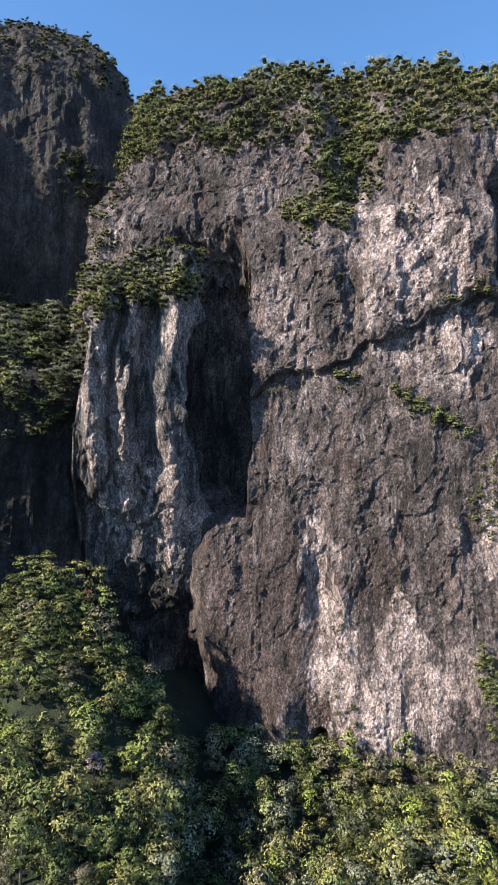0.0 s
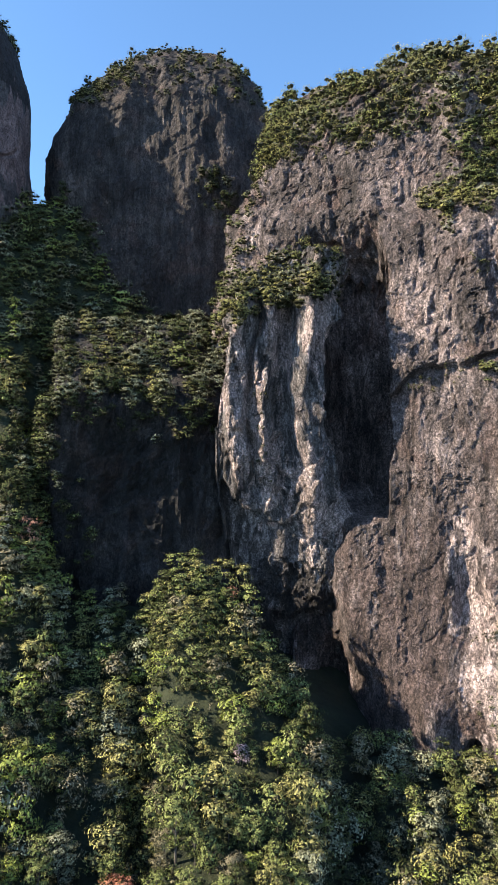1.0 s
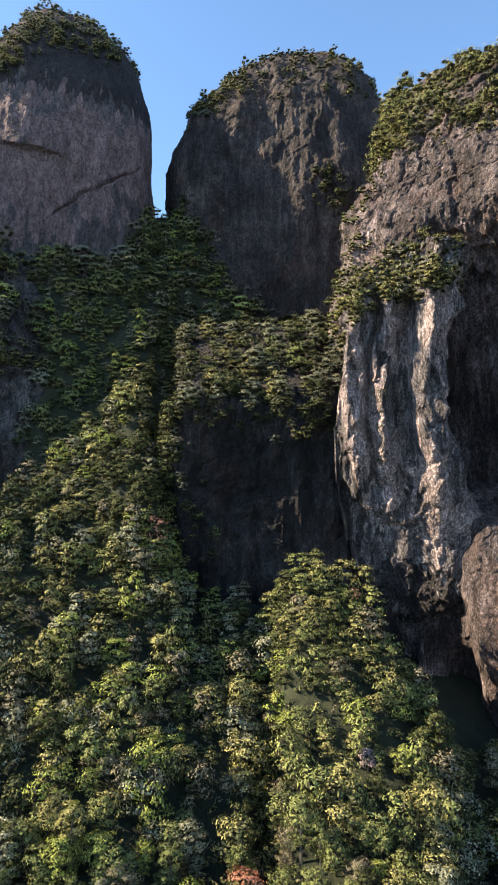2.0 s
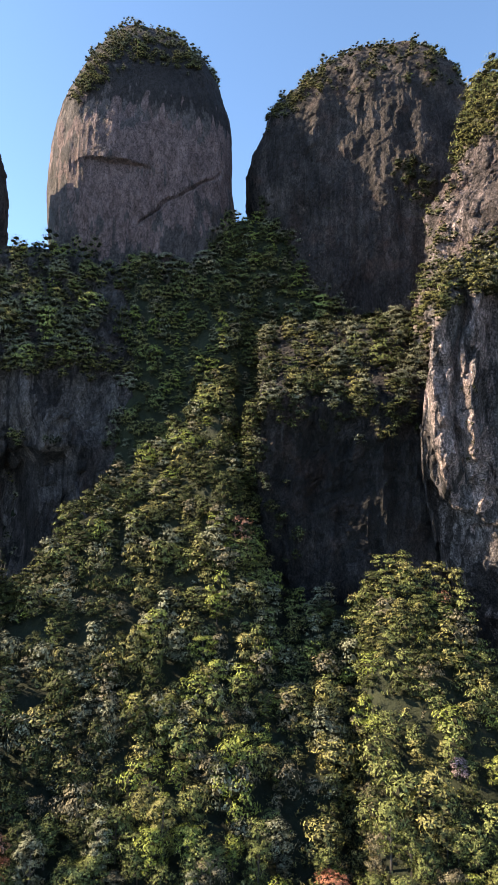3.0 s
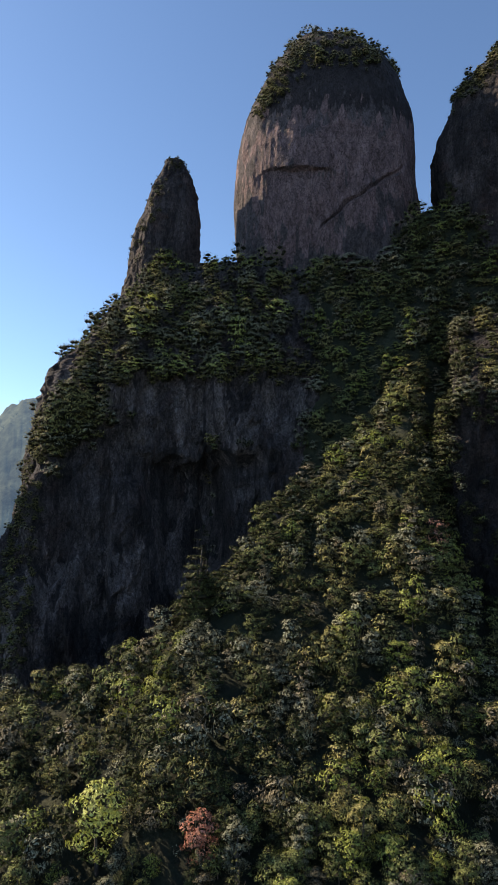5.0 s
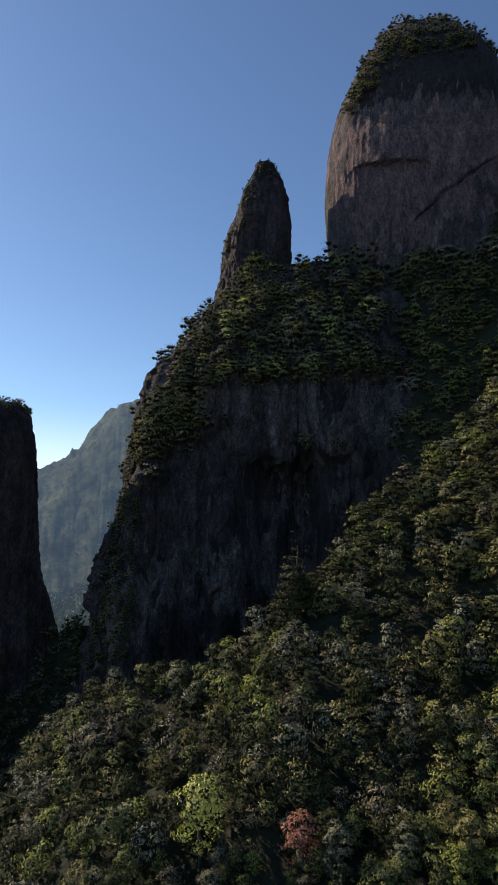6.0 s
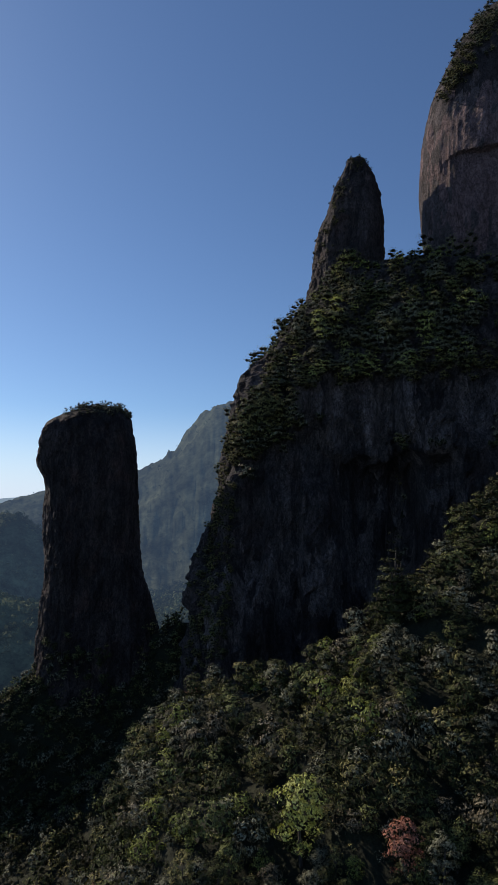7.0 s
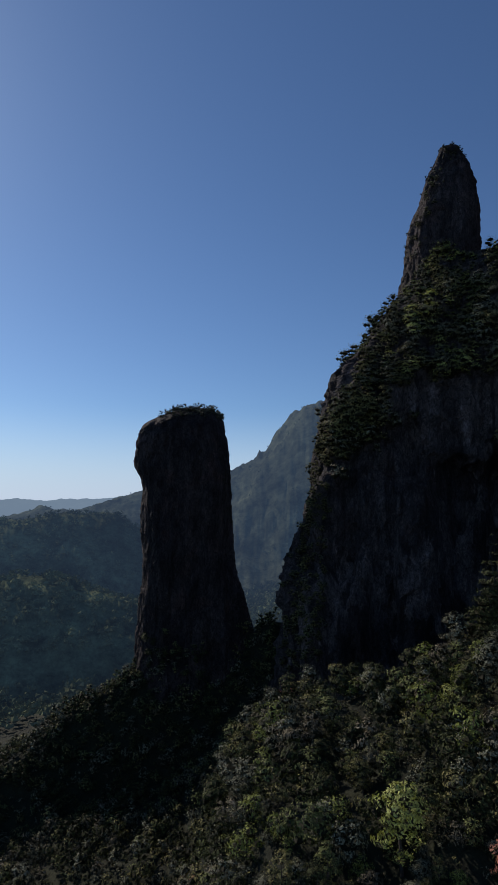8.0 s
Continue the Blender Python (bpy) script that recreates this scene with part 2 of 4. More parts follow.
# Recess wall: its shade is put into a darker base colour.
rock_recess_shade = rock_material("recess_shade_tuff", (0.018, 0.017, 0.018), (0.038, 0.035, 0.035), (0.085, 0.078, 0.075), rust=0.2, streak=0.7, grit=0.4)
rock_bulky = rock_material("scarred_pillar_tuff", (0.066, 0.057, 0.057), (0.112, 0.096, 0.093), (0.170, 0.145, 0.138), [(-192, 322, 34, 16), (-203, 298, 16, 26), (-172, 314, 22, 16), (-186, 300, 20, 14)], (0.275, 0.196, 0.187), rust=0.15, streak=0.12, grit=0.10, stains_and_shade=[(-190, 368, 60, 22), (-146, 300, 12, 44), (-165, 352, 30, 12)], rough=1.3)
leaf_olive = leaf_material("olive_leaves", (0.069, 0.065, 0.021), (0.164, 0.153, 0.052), (0.294, 0.266, 0.098))
leaf_green = leaf_material("green_leaves", (0.054, 0.062, 0.020), (0.128, 0.143, 0.046), (0.230, 0.249, 0.084))
leaf_lime = leaf_material("lime_leaves", (0.111, 0.131, 0.028), (0.207, 0.236, 0.052), (0.303, 0.335, 0.095), 0.10)
leaf_grey = leaf_material("grey_green_leaves", (0.072, 0.075, 0.043), (0.162, 0.164, 0.096), (0.290, 0.288, 0.174))
leaf_dark = leaf_material("dark_evergreen_leaves", (0.022, 0.027, 0.010), (0.052, 0.061, 0.022), (0.100, 0.108, 0.037))
leaf_brown = leaf_material("dry_brown_leaves", (0.066, 0.056, 0.030), (0.150, 0.128, 0.072), (0.255, 0.222, 0.138))
leaf_rust = leaf_material("russet_leaves", (0.19, 0.075, 0.042), (0.36, 0.155, 0.09), (0.48, 0.25, 0.165))
# Near-black colour of the balls inside crowns, standing in for inner shade.
inner_shade = leaf_material("inner_crown_shade", (0.012, 0.012, 0.007), (0.024, 0.024, 0.012), (0.045, 0.042, 0.02), 0.0)
leaf_pale = leaf_material("pale_feathery_leaves", (0.26, 0.29, 0.075), (0.42, 0.45, 0.13), (0.56, 0.58, 0.21), 0.2)
leaf_pink = leaf_material("faded_pink_blossom", (0.17, 0.11, 0.105), (0.34, 0.24, 0.225), (0.50, 0.39, 0.37))
LEAVES = [leaf_olive, leaf_green, leaf_grey, leaf_dark, leaf_lime, leaf_rust, inner_shade, leaf_brown, leaf_pale, leaf_pink]

bark, bn, bl, bb = node_material("bark")
bco = bn.new("ShaderNodeNewGeometry").outputs["Position"]
wire(bl, ramp_node(bn, bl, noise_node(bn, bl, stretch(bn, bl, bco, 4, 4, 0.8), 2.0), [(0.3, (0.03, 0.024, 0.018)), (0.7, (0.11, 0.095, 0.08))]), bb.inputs["Base Color"])
bb.inputs["Roughness"].default_value = 0.9

soil, sn, sl, sb = node_material("forest_floor")
sco = sn.new("ShaderNodeNewGeometry").outputs["Position"]
wire(sl, mixed(sn, sl, 0.8, ramp_node(sn, sl, noise_node(sn, sl, sco, 0.25, 7, 0.65), [(0.3, (0.008, 0.011, 0.004)), (0.55, (0.016, 0.021, 0.007)), (0.8, (0.028, 0.031, 0.011))]), ramp_node(sn, sl, noise_node(sn, sl, sco, 0.012, 5, 0.6), [(0.35, grey(0.7)), (0.65, grey(1.3))]), "MULTIPLY"), sb.inputs["Base Color"])
sb.inputs["Roughness"].default_value = 0.95
sbump = sn.new("ShaderNodeBump")
sbump.inputs["Distance"].default_value = 1.5
wire(sl, noise_node(sn, sl, sco, 0.3, 8, 0.7), sbump.inputs["Height"])
wire(sl, sbump.outputs[0], sb.inputs["Normal"])


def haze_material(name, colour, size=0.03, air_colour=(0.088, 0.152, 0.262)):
    """Far woods with haze put into the surface as a glow: the farther from the valley's near end, the more glow."""
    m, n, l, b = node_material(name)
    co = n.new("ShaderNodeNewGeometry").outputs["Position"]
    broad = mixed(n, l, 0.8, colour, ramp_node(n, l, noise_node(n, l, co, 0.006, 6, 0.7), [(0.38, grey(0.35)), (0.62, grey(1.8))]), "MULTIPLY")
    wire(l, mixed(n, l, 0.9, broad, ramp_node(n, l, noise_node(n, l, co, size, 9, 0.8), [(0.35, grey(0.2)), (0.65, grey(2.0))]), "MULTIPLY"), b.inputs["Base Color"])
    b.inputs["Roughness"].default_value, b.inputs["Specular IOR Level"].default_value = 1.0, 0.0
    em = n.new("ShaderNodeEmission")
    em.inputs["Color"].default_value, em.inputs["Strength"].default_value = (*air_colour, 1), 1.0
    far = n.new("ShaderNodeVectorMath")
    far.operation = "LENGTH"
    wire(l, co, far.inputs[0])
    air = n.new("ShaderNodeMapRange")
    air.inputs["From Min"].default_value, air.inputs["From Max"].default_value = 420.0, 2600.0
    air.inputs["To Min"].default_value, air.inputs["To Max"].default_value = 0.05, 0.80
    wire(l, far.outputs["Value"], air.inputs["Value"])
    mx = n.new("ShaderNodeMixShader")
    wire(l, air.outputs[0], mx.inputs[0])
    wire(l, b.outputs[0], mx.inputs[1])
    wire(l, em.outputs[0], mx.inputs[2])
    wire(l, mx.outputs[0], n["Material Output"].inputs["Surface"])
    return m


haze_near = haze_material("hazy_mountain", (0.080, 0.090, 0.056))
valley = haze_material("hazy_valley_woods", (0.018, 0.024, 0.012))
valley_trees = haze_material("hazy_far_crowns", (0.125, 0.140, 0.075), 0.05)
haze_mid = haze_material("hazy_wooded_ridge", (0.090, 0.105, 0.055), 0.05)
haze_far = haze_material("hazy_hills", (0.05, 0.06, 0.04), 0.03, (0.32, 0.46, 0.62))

# ---- ground: one sheet, a wooded slope with spurs and a ravine ----
G_AZ = [-40, -12, 3, 7, 10, 15, 20, 24, 30, 34, 37, 41, 46, 51, 55, 60, 67, 73, 77, 80, 84, 90, 100]
CREST_D = [195, 195, 190, 178, 182, 190, 188, 194, 210, 230, 232, 222, 212, 200, 190, 185, 195, 200, 185, 160, 130, 112, 110]
CREST_Z = [67, 67, 75, 82, 98, 120, 125, 112, 112, 206, 180, 160, 145, 124, 112, 98, 91, 92, 75, 50, 34, 30, 28]
MID_Z = [64, 64, 62, 79, 86, 90, 94, 92, 98, 118, 116, 110, 103, 97, 91, 84, 81, 81, 67, 48, 34, 28, 25]
BACK_Z = [70, 70, 78, 84, 90, 104, 110, 114, 122, 186, 164, 140, 118, 100, 90, 88, 80, 66, 38, 14, 8, 5, 4]
AT_245 = [75, 75, 90, 92, 95, 110, 135, 138, 150, 188, 166, 148, 110, 98, 90, 85, 80, 60, 38, 26, 22, 16, 8]
AT_300 = [80, 80, 100, 105, 110, 170, 252, 268, 290, 286, 276, 270, 266, 262, 240, 110, 98, 92, 88, 82, 75, 54, 22]
AT_380 = [90, 90, 100, 105, 110, 150, 220, 230, 270, 280, 260, 220, 120, 100, 90, 80, 60, 40, 40, 40, 30, 15, -2]


def ground_height(p):
    az, d = np.degrees(np.arctan2(-p[:, 0], p[:, 1])), np.hypot(p[:, 0], p[:, 1])
    knots = lambda row: sum(np.interp(az + o, G_AZ, row) for o in (-1.6, -0.8, 0, 0.8, 1.6)) / 5
    dc = knots(CREST_D)
    stops = [np.zeros_like(d), np.full_like(d, 60.0), np.minimum(102.0, dc * 0.6), dc * 0.78, dc, np.minimum(dc + 28, 243), np.full_like(d, 245.0), np.full_like(d, 281.0), np.full_like(d, 300.0), np.full_like(d, 380.0), np.full_like(d, 540.0)]
    hollow = 0.65 + 0.05 * bump(az, 36, 5) + 0.22 * bump(az, 41.5, 3.5) - 0.6 * ramp(az, 44, 47)          # the wooded hollow under the pillars
    levels = [np.full_like(d, 42.0), np.full_like(d, 44.0), 66.0 - 34 * ramp(az, 80, 92) + 8 * bump(az, 15, 11), knots(MID_Z), knots(CREST_Z), knots(BACK_Z), knots(AT_245), knots(AT_245) + hollow * (knots(AT_300) - knots(AT_245)), knots(AT_300), knots(AT_380), 60.0 * (1 - ramp(az, 66, 74)) - 10.0]
    z = np.where(d >= 540, levels[-1], 0.0)
    for k in range(len(stops) - 1):
        inside = (d >= stops[k]) & (d < stops[k + 1])
        t = (d - stops[k]) / np.maximum(stops[k + 1] - stops[k], 1e-6)
        z = np.where(inside, levels[k] + (levels[k + 1] - levels[k]) * t, z)
    z = z - 10 * bump(az, 22.2, 2.4) * ramp(d, 100, 130) * (1 - ramp(d, 190, 215)) - 7 * bump(az, 4.5, 3.5) * ramp(d, 105, 135) * (1 - ramp(d, 165, 190))
    rough = fbm(p * (1, 1, 0), (45, 45, 45), 4, 3) * np.clip(d / 60, 0, 1)
    far = ramp(d, 500, 1500)
    swell = fbm(p * (1, 1, 0), (19, 19, 19), 2, 61) * ramp(d, 100, 125) * (1 - ramp(d, 330, 420))
    return z + rough * 2.8 + 2.0 * swell + far * 14 * fbm(p * (1, 1, 0), (420, 420, 420), 4, 9)


def sheet(az_values, d_values):
    a, d = np.meshgrid(np.radians(az_values), d_values)
    p = np.stack([-np.sin(a).ravel() * d.ravel(), np.cos(a).ravel() * d.ravel(), np.zeros(a.size)], 1)
    p[:, 2] = ground_height(p)
    rows, cols = len(d_values), len(az_values)
    i = np.arange((rows - 1) * cols).reshape(rows - 1, cols)
    j = np.roll(i, -1, axis=1)
    return p, np.stack([i.ravel(), j.ravel(), (j + cols).ravel(), (i + cols).ravel()], 1)


ground_az = np.concatenate([np.arange(-40, 105, 0.7), np.arange(105, 320, 5.0)])
ground_d = np.concatenate([[0.01, 20, 40, 60, 80], np.arange(90, 400, 3.0), np.geomspace(400, 4800, 50)])
gv, gf = sheet(ground_az, ground_d)
ground = tagged(new("ground", mesh_from("ground", gv, gf[:, ::-1], [soil, valley], np.hypot(gv[gf[:, 0], 0], gv[gf[:, 0], 1]) > 470, smooth=True)), "steep dark forest floor with leaf litter and undergrowth", "ground", kind="structure")


# ---- rock forms ----
def superellipse(n_front, n_back, power):
    """Outline of a rounded block, about 1 across: its points and outward normals, most of them on the front."""
    t = np.linspace(0, 2 * np.pi, 4001)
    c, s = np.cos(t), np.sin(t)
    x, y = np.sign(c) * np.abs(c) ** (2 / power), np.sign(s) * np.abs(s) ** (2 / power)
    run = np.concatenate([[0], np.cumsum(np.hypot(np.diff(x), np.diff(y)))])
    half = run[2000]
    at = np.concatenate([np.linspace(0, half, n_back, endpoint=False), np.linspace(half, run[-1], n_front, endpoint=False)])
    px, py = np.interp(at, run, x), np.interp(at, run, y)
    nx, ny = np.sign(px) * np.abs(px) ** (power - 1), np.sign(py) * np.abs(py) ** (power - 1)
    k = np.hypot(nx, ny)
    return px, py, nx / k, ny / k


def rock(name, axis, rows, depth, power, step, relief, material, edge=0.3, seed=0, dip=(0.0, 0.0)):
    """A cliff or pillar. rows, from foot to top: rise in degrees, bearing of its two sides, distance of its front.
    axis: bearing of its middle; depth: front to back in metres; dip: from how far along and how steeply its top falls to one side; relief(p, az, el): metres outwards."""
    r = np.array(rows, float)
    z = H + r[:, 3] * np.tan(np.radians(r[:, 0]))
    count = max(8, int((z[-1] - z[0]) / step))
    level = np.linspace(z[0], z[-1], count)
    soft = lambda v: sum(np.interp(level + o, z, v) for o in (-2.4, -1.2, 0, 1.2, 2.4)) / 5
    left, right, front = soft(r[:, 1]), soft(r[:, 2]), soft(r[:, 3])
    deep = soft(np.array(depth, float)) if isinstance(depth, (list, tuple)) else np.full(count, float(depth))
    flank = front + deep * edge
    ul, ur = -flank * np.tan(np.radians(left - axis)), -flank * np.tan(np.radians(right - axis))
    width = (ur - ul).max()
    px, py, nx, ny = superellipse(max(16, int(1.25 * width / step)), max(8, int(width / step / 5)), power)
    u = (ul + ur)[:, None] / 2 + px[None] * (ur - ul)[:, None] / 2
    w = (front + deep / 2)[:, None] + py[None] * deep[:, None] / 2
    a = radians(axis)
    f, s = np.array((-math.sin(a), math.cos(a))), np.array((math.cos(a), math.sin(a)))
    xy = u[..., None] * s + w[..., None] * f
    p = np.concatenate([xy, np.broadcast_to(level[:, None, None], (*u.shape, 1))], 2).reshape(-1, 3)
    out = (nx[:, None] * s + ny[:, None] * f)[None].repeat(count, 0).reshape(-1, 2)
    az, el = az_el(p)
    move = relief(p, az, el)
    room = np.clip(np.minimum(ur - ul, deep) / 16, 0.1, 1)[:, None].repeat(len(px), 1).ravel()
    p[:, :2] += out * (move * room)[:, None]
    p[:, 2] += 0.25 * move * room * fbm(p, (5, 5, 5), 2, seed + 40)
    p[:, 2] -= dip[1] * np.maximum(u.ravel() - dip[0], 0) * ramp(p[:, 2], z[-1] - 45, z[-1] - 8)
    cols = len(px)
    i = np.arange((count - 1) * cols).reshape(count - 1, cols)
    j = np.roll(i, -1, axis=1)
    quads = np.stack([i.ravel(), j.ravel(), (j + cols).ravel(), (i + cols).ravel()], 1)
    tris = np.concatenate([quads[:, [0, 1, 2]], quads[:, [0, 2, 3]]])
    top = p[-cols:].mean(0) + (0, 0, 0.6)
    last = (count - 1) * cols + np.arange(cols)
    lid = np.stack([last, np.roll(last, -1), np.full(cols, len(p))], 1)
    p = np.concatenate([p, top[None]])
    me = mesh_from(name, p, np.concatenate([tris, lid]), [material], smooth=False)
    ob = new(name, me)
    return ob, p


def terraces(h, count, sharp):
    """Noise broken into flat layers with steep edges, as rock scales off."""
    s = h * count
    i = np.floor(s)
    return (i + ramp(s - i, 1 - sharp, 1)) / count


def rugged(seed, big=2.5, flute=1.3, fine=0.5, broken=1.0):
    """Relief of a cliff: bulges, upright flutes, layers that have scaled off at three sizes, and open joints."""
    def relief(p, az, el):
        bent = p + 1.3 * np.stack([fbm(p, (5, 5, 7), 3, seed + 60 + k) for k in range(3)], 1)
        flutes = fbm(p, (5.5, 5.5, 70), 4, seed + 5, 0.6)
        crags = 1 - 2 * np.abs(fbm(p, (9, 9, 20), 4, seed + 11))
        slab = terraces(fbm(bent, (27, 27, 60), 3, seed + 80), 2.2, 0.14)
        plate = terraces(fbm(bent, (10, 10, 24), 3, seed + 20), 2.6, 0.16)
        chip = terraces(fbm(bent, (3.2, 3.2, 5.5), 2, seed + 30), 2.0, 0.3)
        patchy = np.clip(0.55 + 0.9 * fbm(p, (30, 30, 26), 2, seed + 90), 0.12, 1.3)
        joint = np.exp(-(fbm(bent, (13, 13, 75), 2, seed + 95) / 0.035) ** 2) + 0.6 * np.exp(-(fbm(bent, (60, 60, 17), 2, seed + 97) / 0.02) ** 2)
        d = big * fbm(p, (32, 32, 45), 3, seed) + flute * flutes + 0.35 * flute * crags + fine * 0.6 * fbm(p, (2.0, 2.0, 2.6), 3, seed + 31, 0.6)
        return d + broken * (2.6 * slab + patchy * (2.0 * plate + 0.8 * chip) - 0.9 * joint)
    return relief


base_main = rugged(1, 2.0, 0.55, 0.8, 0.85)


def main_relief(p, az, el):
    d = base_main(p, az, el)
    wob = 0.7 * fbm(p, (10, 10, 14), 3, 77)
    d = d * (0.68 + 0.42 * ramp(el, 8, 13))                            # the lower wall is smoother
    gully = ramp(az + wob, -0.3, 0.4) * (1 - ramp(az + wob, 6.5, 8.5)) * ramp(el, -2.5, 1.5) * (1 - ramp(el, 18.5, 26))
    crack = 9.3 + (0.2 - az) * 0.37 + 1.2 * wob      # a long crack that rises to the far side
    upper = ramp(el, crack - 0.3, crack + 0.4)
    d = d - 28 * gully + 2.4 * upper * (1 - ramp(el, 21, 26)) * (az < 1) - 1.3 * bump(el, crack, 0.3) * (az < 0.5)
    d = d + 3.2 * bump(az, -12.5, 2.6) * bump(el, 17.5, 6)            # the block that stands proud of the crack
    d = d - 2.8 * bump(az + wob, -9.4, 1.1) * bump(el, 17, 6)         # the slot beside it
    d = d - 4.0 * ramp(el, 24.5, 26.5)
    d = d - 9 * bump(az, -10.0, 4.2) * ramp(el, 25.5, 29)             # the wooded gap under the rim
    d = d - 9 * bump(az, -6.3, 0.9) * (1 - ramp(el, -20.2, -19.2))    # a small cave at the foot
    d = d + 5 * bump(az, -2.8, 2.6) * (1 - ramp(el, -17.5, -14.5))    # a round boulder leaning on the foot
    d = d - 3.0 * bump(az + 0.6 * wob, -6.4, 1.8) * bump(el, -8, 8)   # the niche of a fresh rockfall
    ledge = -14.2 + 0.45 * (az + 9) + 0.5 * wob                       # a pale ledge that slants down
    d = d + 2.0 * (1 - ramp(el, ledge - 0.15, ledge + 0.2)) * (1 - ramp(az, -9.5, -8))
    d = d - 15 * bump(az, -24.2, 2.6) * ramp(el, 17, 19) * (1 - ramp(el, 25, 28))
    d = d - 17 * ramp(az + wob, 3.5, 7.5) * (1 - ramp(el, -3, 3))            # the wall steps back behind the buttress
    d = d - 17 * bump(az + 1.2 * wob, 5.4, 6.0) * (1 - ramp(el + 1.6 * wob + 0.35 * (5 - az), -17, -11))      # the dark hollow under the buttress
    return d


MAIN_ROWS = [(-30, 14, -26, 196), (-20, 13, -26, 196), (-8, 13, -26, 198), (2, 13, -26, 199), (12, 15.5, -26, 200), (15, 16.0, -26, 201), (19, 15.6, -26, 203),
             (23, 14.8, -26, 206), (27.8, 15.0, -26, 209), (30.6, 13.4, -26, 212), (33.1, 12.4, -25.6, 218), (34.7, 11.6, -25.2, 227), (35.7, 10.6, -24.6, 240), (36.1, 7, -23, 256)]
main_cliff, main_v = rock("cliff", -9, MAIN_ROWS, [98, 98, 96, 94, 92, 90, 88, 86, 84, 81, 75, 66, 50, 30], 7, 0.55, main_relief, rock_main, 0.2, 1, (12, 0.17))
tagged(main_cliff, "tall sunlit cliff of streaked grey brown tuff with pale scars", "cliff")

base_but = rugged(101, 1.8, 0.8, 0.9, 1.4)


def buttress_relief(p, az, el):
    d = base_but(p, az, el)
    wob = 0.9 * fbm(p, (9, 9, 16), 3, 133)
    ribs = bump(az + wob + 0.3 * np.sin(el / 3), 14.2, 1.6) + 1.3 * bump(az + wob, 7.0, 1.7) + 0.6 * bump(az + wob, 11.0, 1.0)
    clefts = 1.3 * bump(az + wob, 12.4, 0.7) + 1.6 * bump(az + wob, 9.1, 1.2) * (1 - ramp(el, 17, 20))
    ragged = el + 1.3 * fbm(p, (12, 12, 12), 3, 140)
    d = d - 15 * (1 - ramp(ragged, -14, -9.5)) - 7 * (1 - ramp(el, -5, 4)) - 11 * np.clip((az - 6) / 13, 0, 1)       # its face is turned to the sun
    d = d + 3.6 * ribs * np.clip(0.8 + 0.8 * fbm(p, (14, 14, 12), 2, 151), 0.15, 1.5) * ramp(el, -4, 3) - 3.6 * clefts * ramp(el, -1, 6)
    return np.maximum(d, -12)


BUT_ROWS = [(-15, 11, 1.0, 222), (-13, 14.0, 0.8, 217), (-9.5, 16.6, 0.8, 206), (-3, 18.4, 1.8, 199), (2, 19.3, 4.4, 194), (7, 19.4, 5.4, 189), (11, 18.6, 5.5, 187), (15, 17.0, 5.4, 186), (17.5, 15.6, 5.2, 186), (19.3, 15.6, 4.8, 188), (21, 14.5, 4.2, 193), (22.6, 12, 4, 198)]
buttress, but_v = rock("rock_buttress", 11, BUT_ROWS, [26, 28, 30, 32, 34, 36, 36, 34, 32, 28, 22, 14], 3.6, 0.5, buttress_relief, rock_grey, 0.3, 2)
tagged(buttress, "ribbed overhanging grey rock buttress with a shrubby top", "rock")

recess, recess_v = rock("rock_wall", 24, [(-16, 33, 10, 214), (-6, 33, 10, 210), (2, 32.5, 10, 206), (6, 32, 10, 203), (9.0, 31.8, 11, 200), (10.4, 31.4, 12, 203), (12.0, 31, 14, 214), (14, 30.4, 15, 232), (16, 29.6, 16, 248)], [70, 70, 68, 66, 64, 64, 56, 42, 24], 6, 0.85, rugged(201, 2.4, 1.8, 0.7), rock_recess_shade, 0.2, 3)
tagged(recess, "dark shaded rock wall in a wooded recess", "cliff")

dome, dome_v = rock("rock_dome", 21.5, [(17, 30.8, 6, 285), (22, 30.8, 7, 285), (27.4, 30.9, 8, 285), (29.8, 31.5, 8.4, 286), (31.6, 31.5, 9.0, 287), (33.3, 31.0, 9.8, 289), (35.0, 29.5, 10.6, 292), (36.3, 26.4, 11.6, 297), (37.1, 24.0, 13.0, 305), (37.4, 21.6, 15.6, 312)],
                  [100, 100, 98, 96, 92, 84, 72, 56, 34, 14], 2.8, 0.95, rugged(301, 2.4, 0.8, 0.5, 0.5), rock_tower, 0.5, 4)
tagged(dome, "dark rounded rock dome with a shrub-covered crown", "rock")


base_bulky = rugged(401, 1.4, 0.4, 0.16, 0.24)


def bulky_relief(p, az, el):
    d = base_bulky(p, az, el)
    arch = 29.3 - 0.10 * np.abs(az - 44) + 0.45 * fbm(p, (14, 14, 14), 2, 412)
    d = d + 3.4 * ramp(el, arch, arch + 0.2) * bump(az, 44, 5) * (1 - ramp(el, 30.5, 34))              # the brow of an old rockfall
    slab = 24.8 + (42 - az) * 0.52 + 0.5 * fbm(p, (16, 16, 16), 2, 433)
    return d + (2.2 * (1 - ramp(el, slab - 0.15, slab + 0.15)) - 2.0 * bump(el, slab + 0.2, 0.3)) * (1 - ramp(az, 41.5, 42.5)) * ramp(az, 33.5, 36)


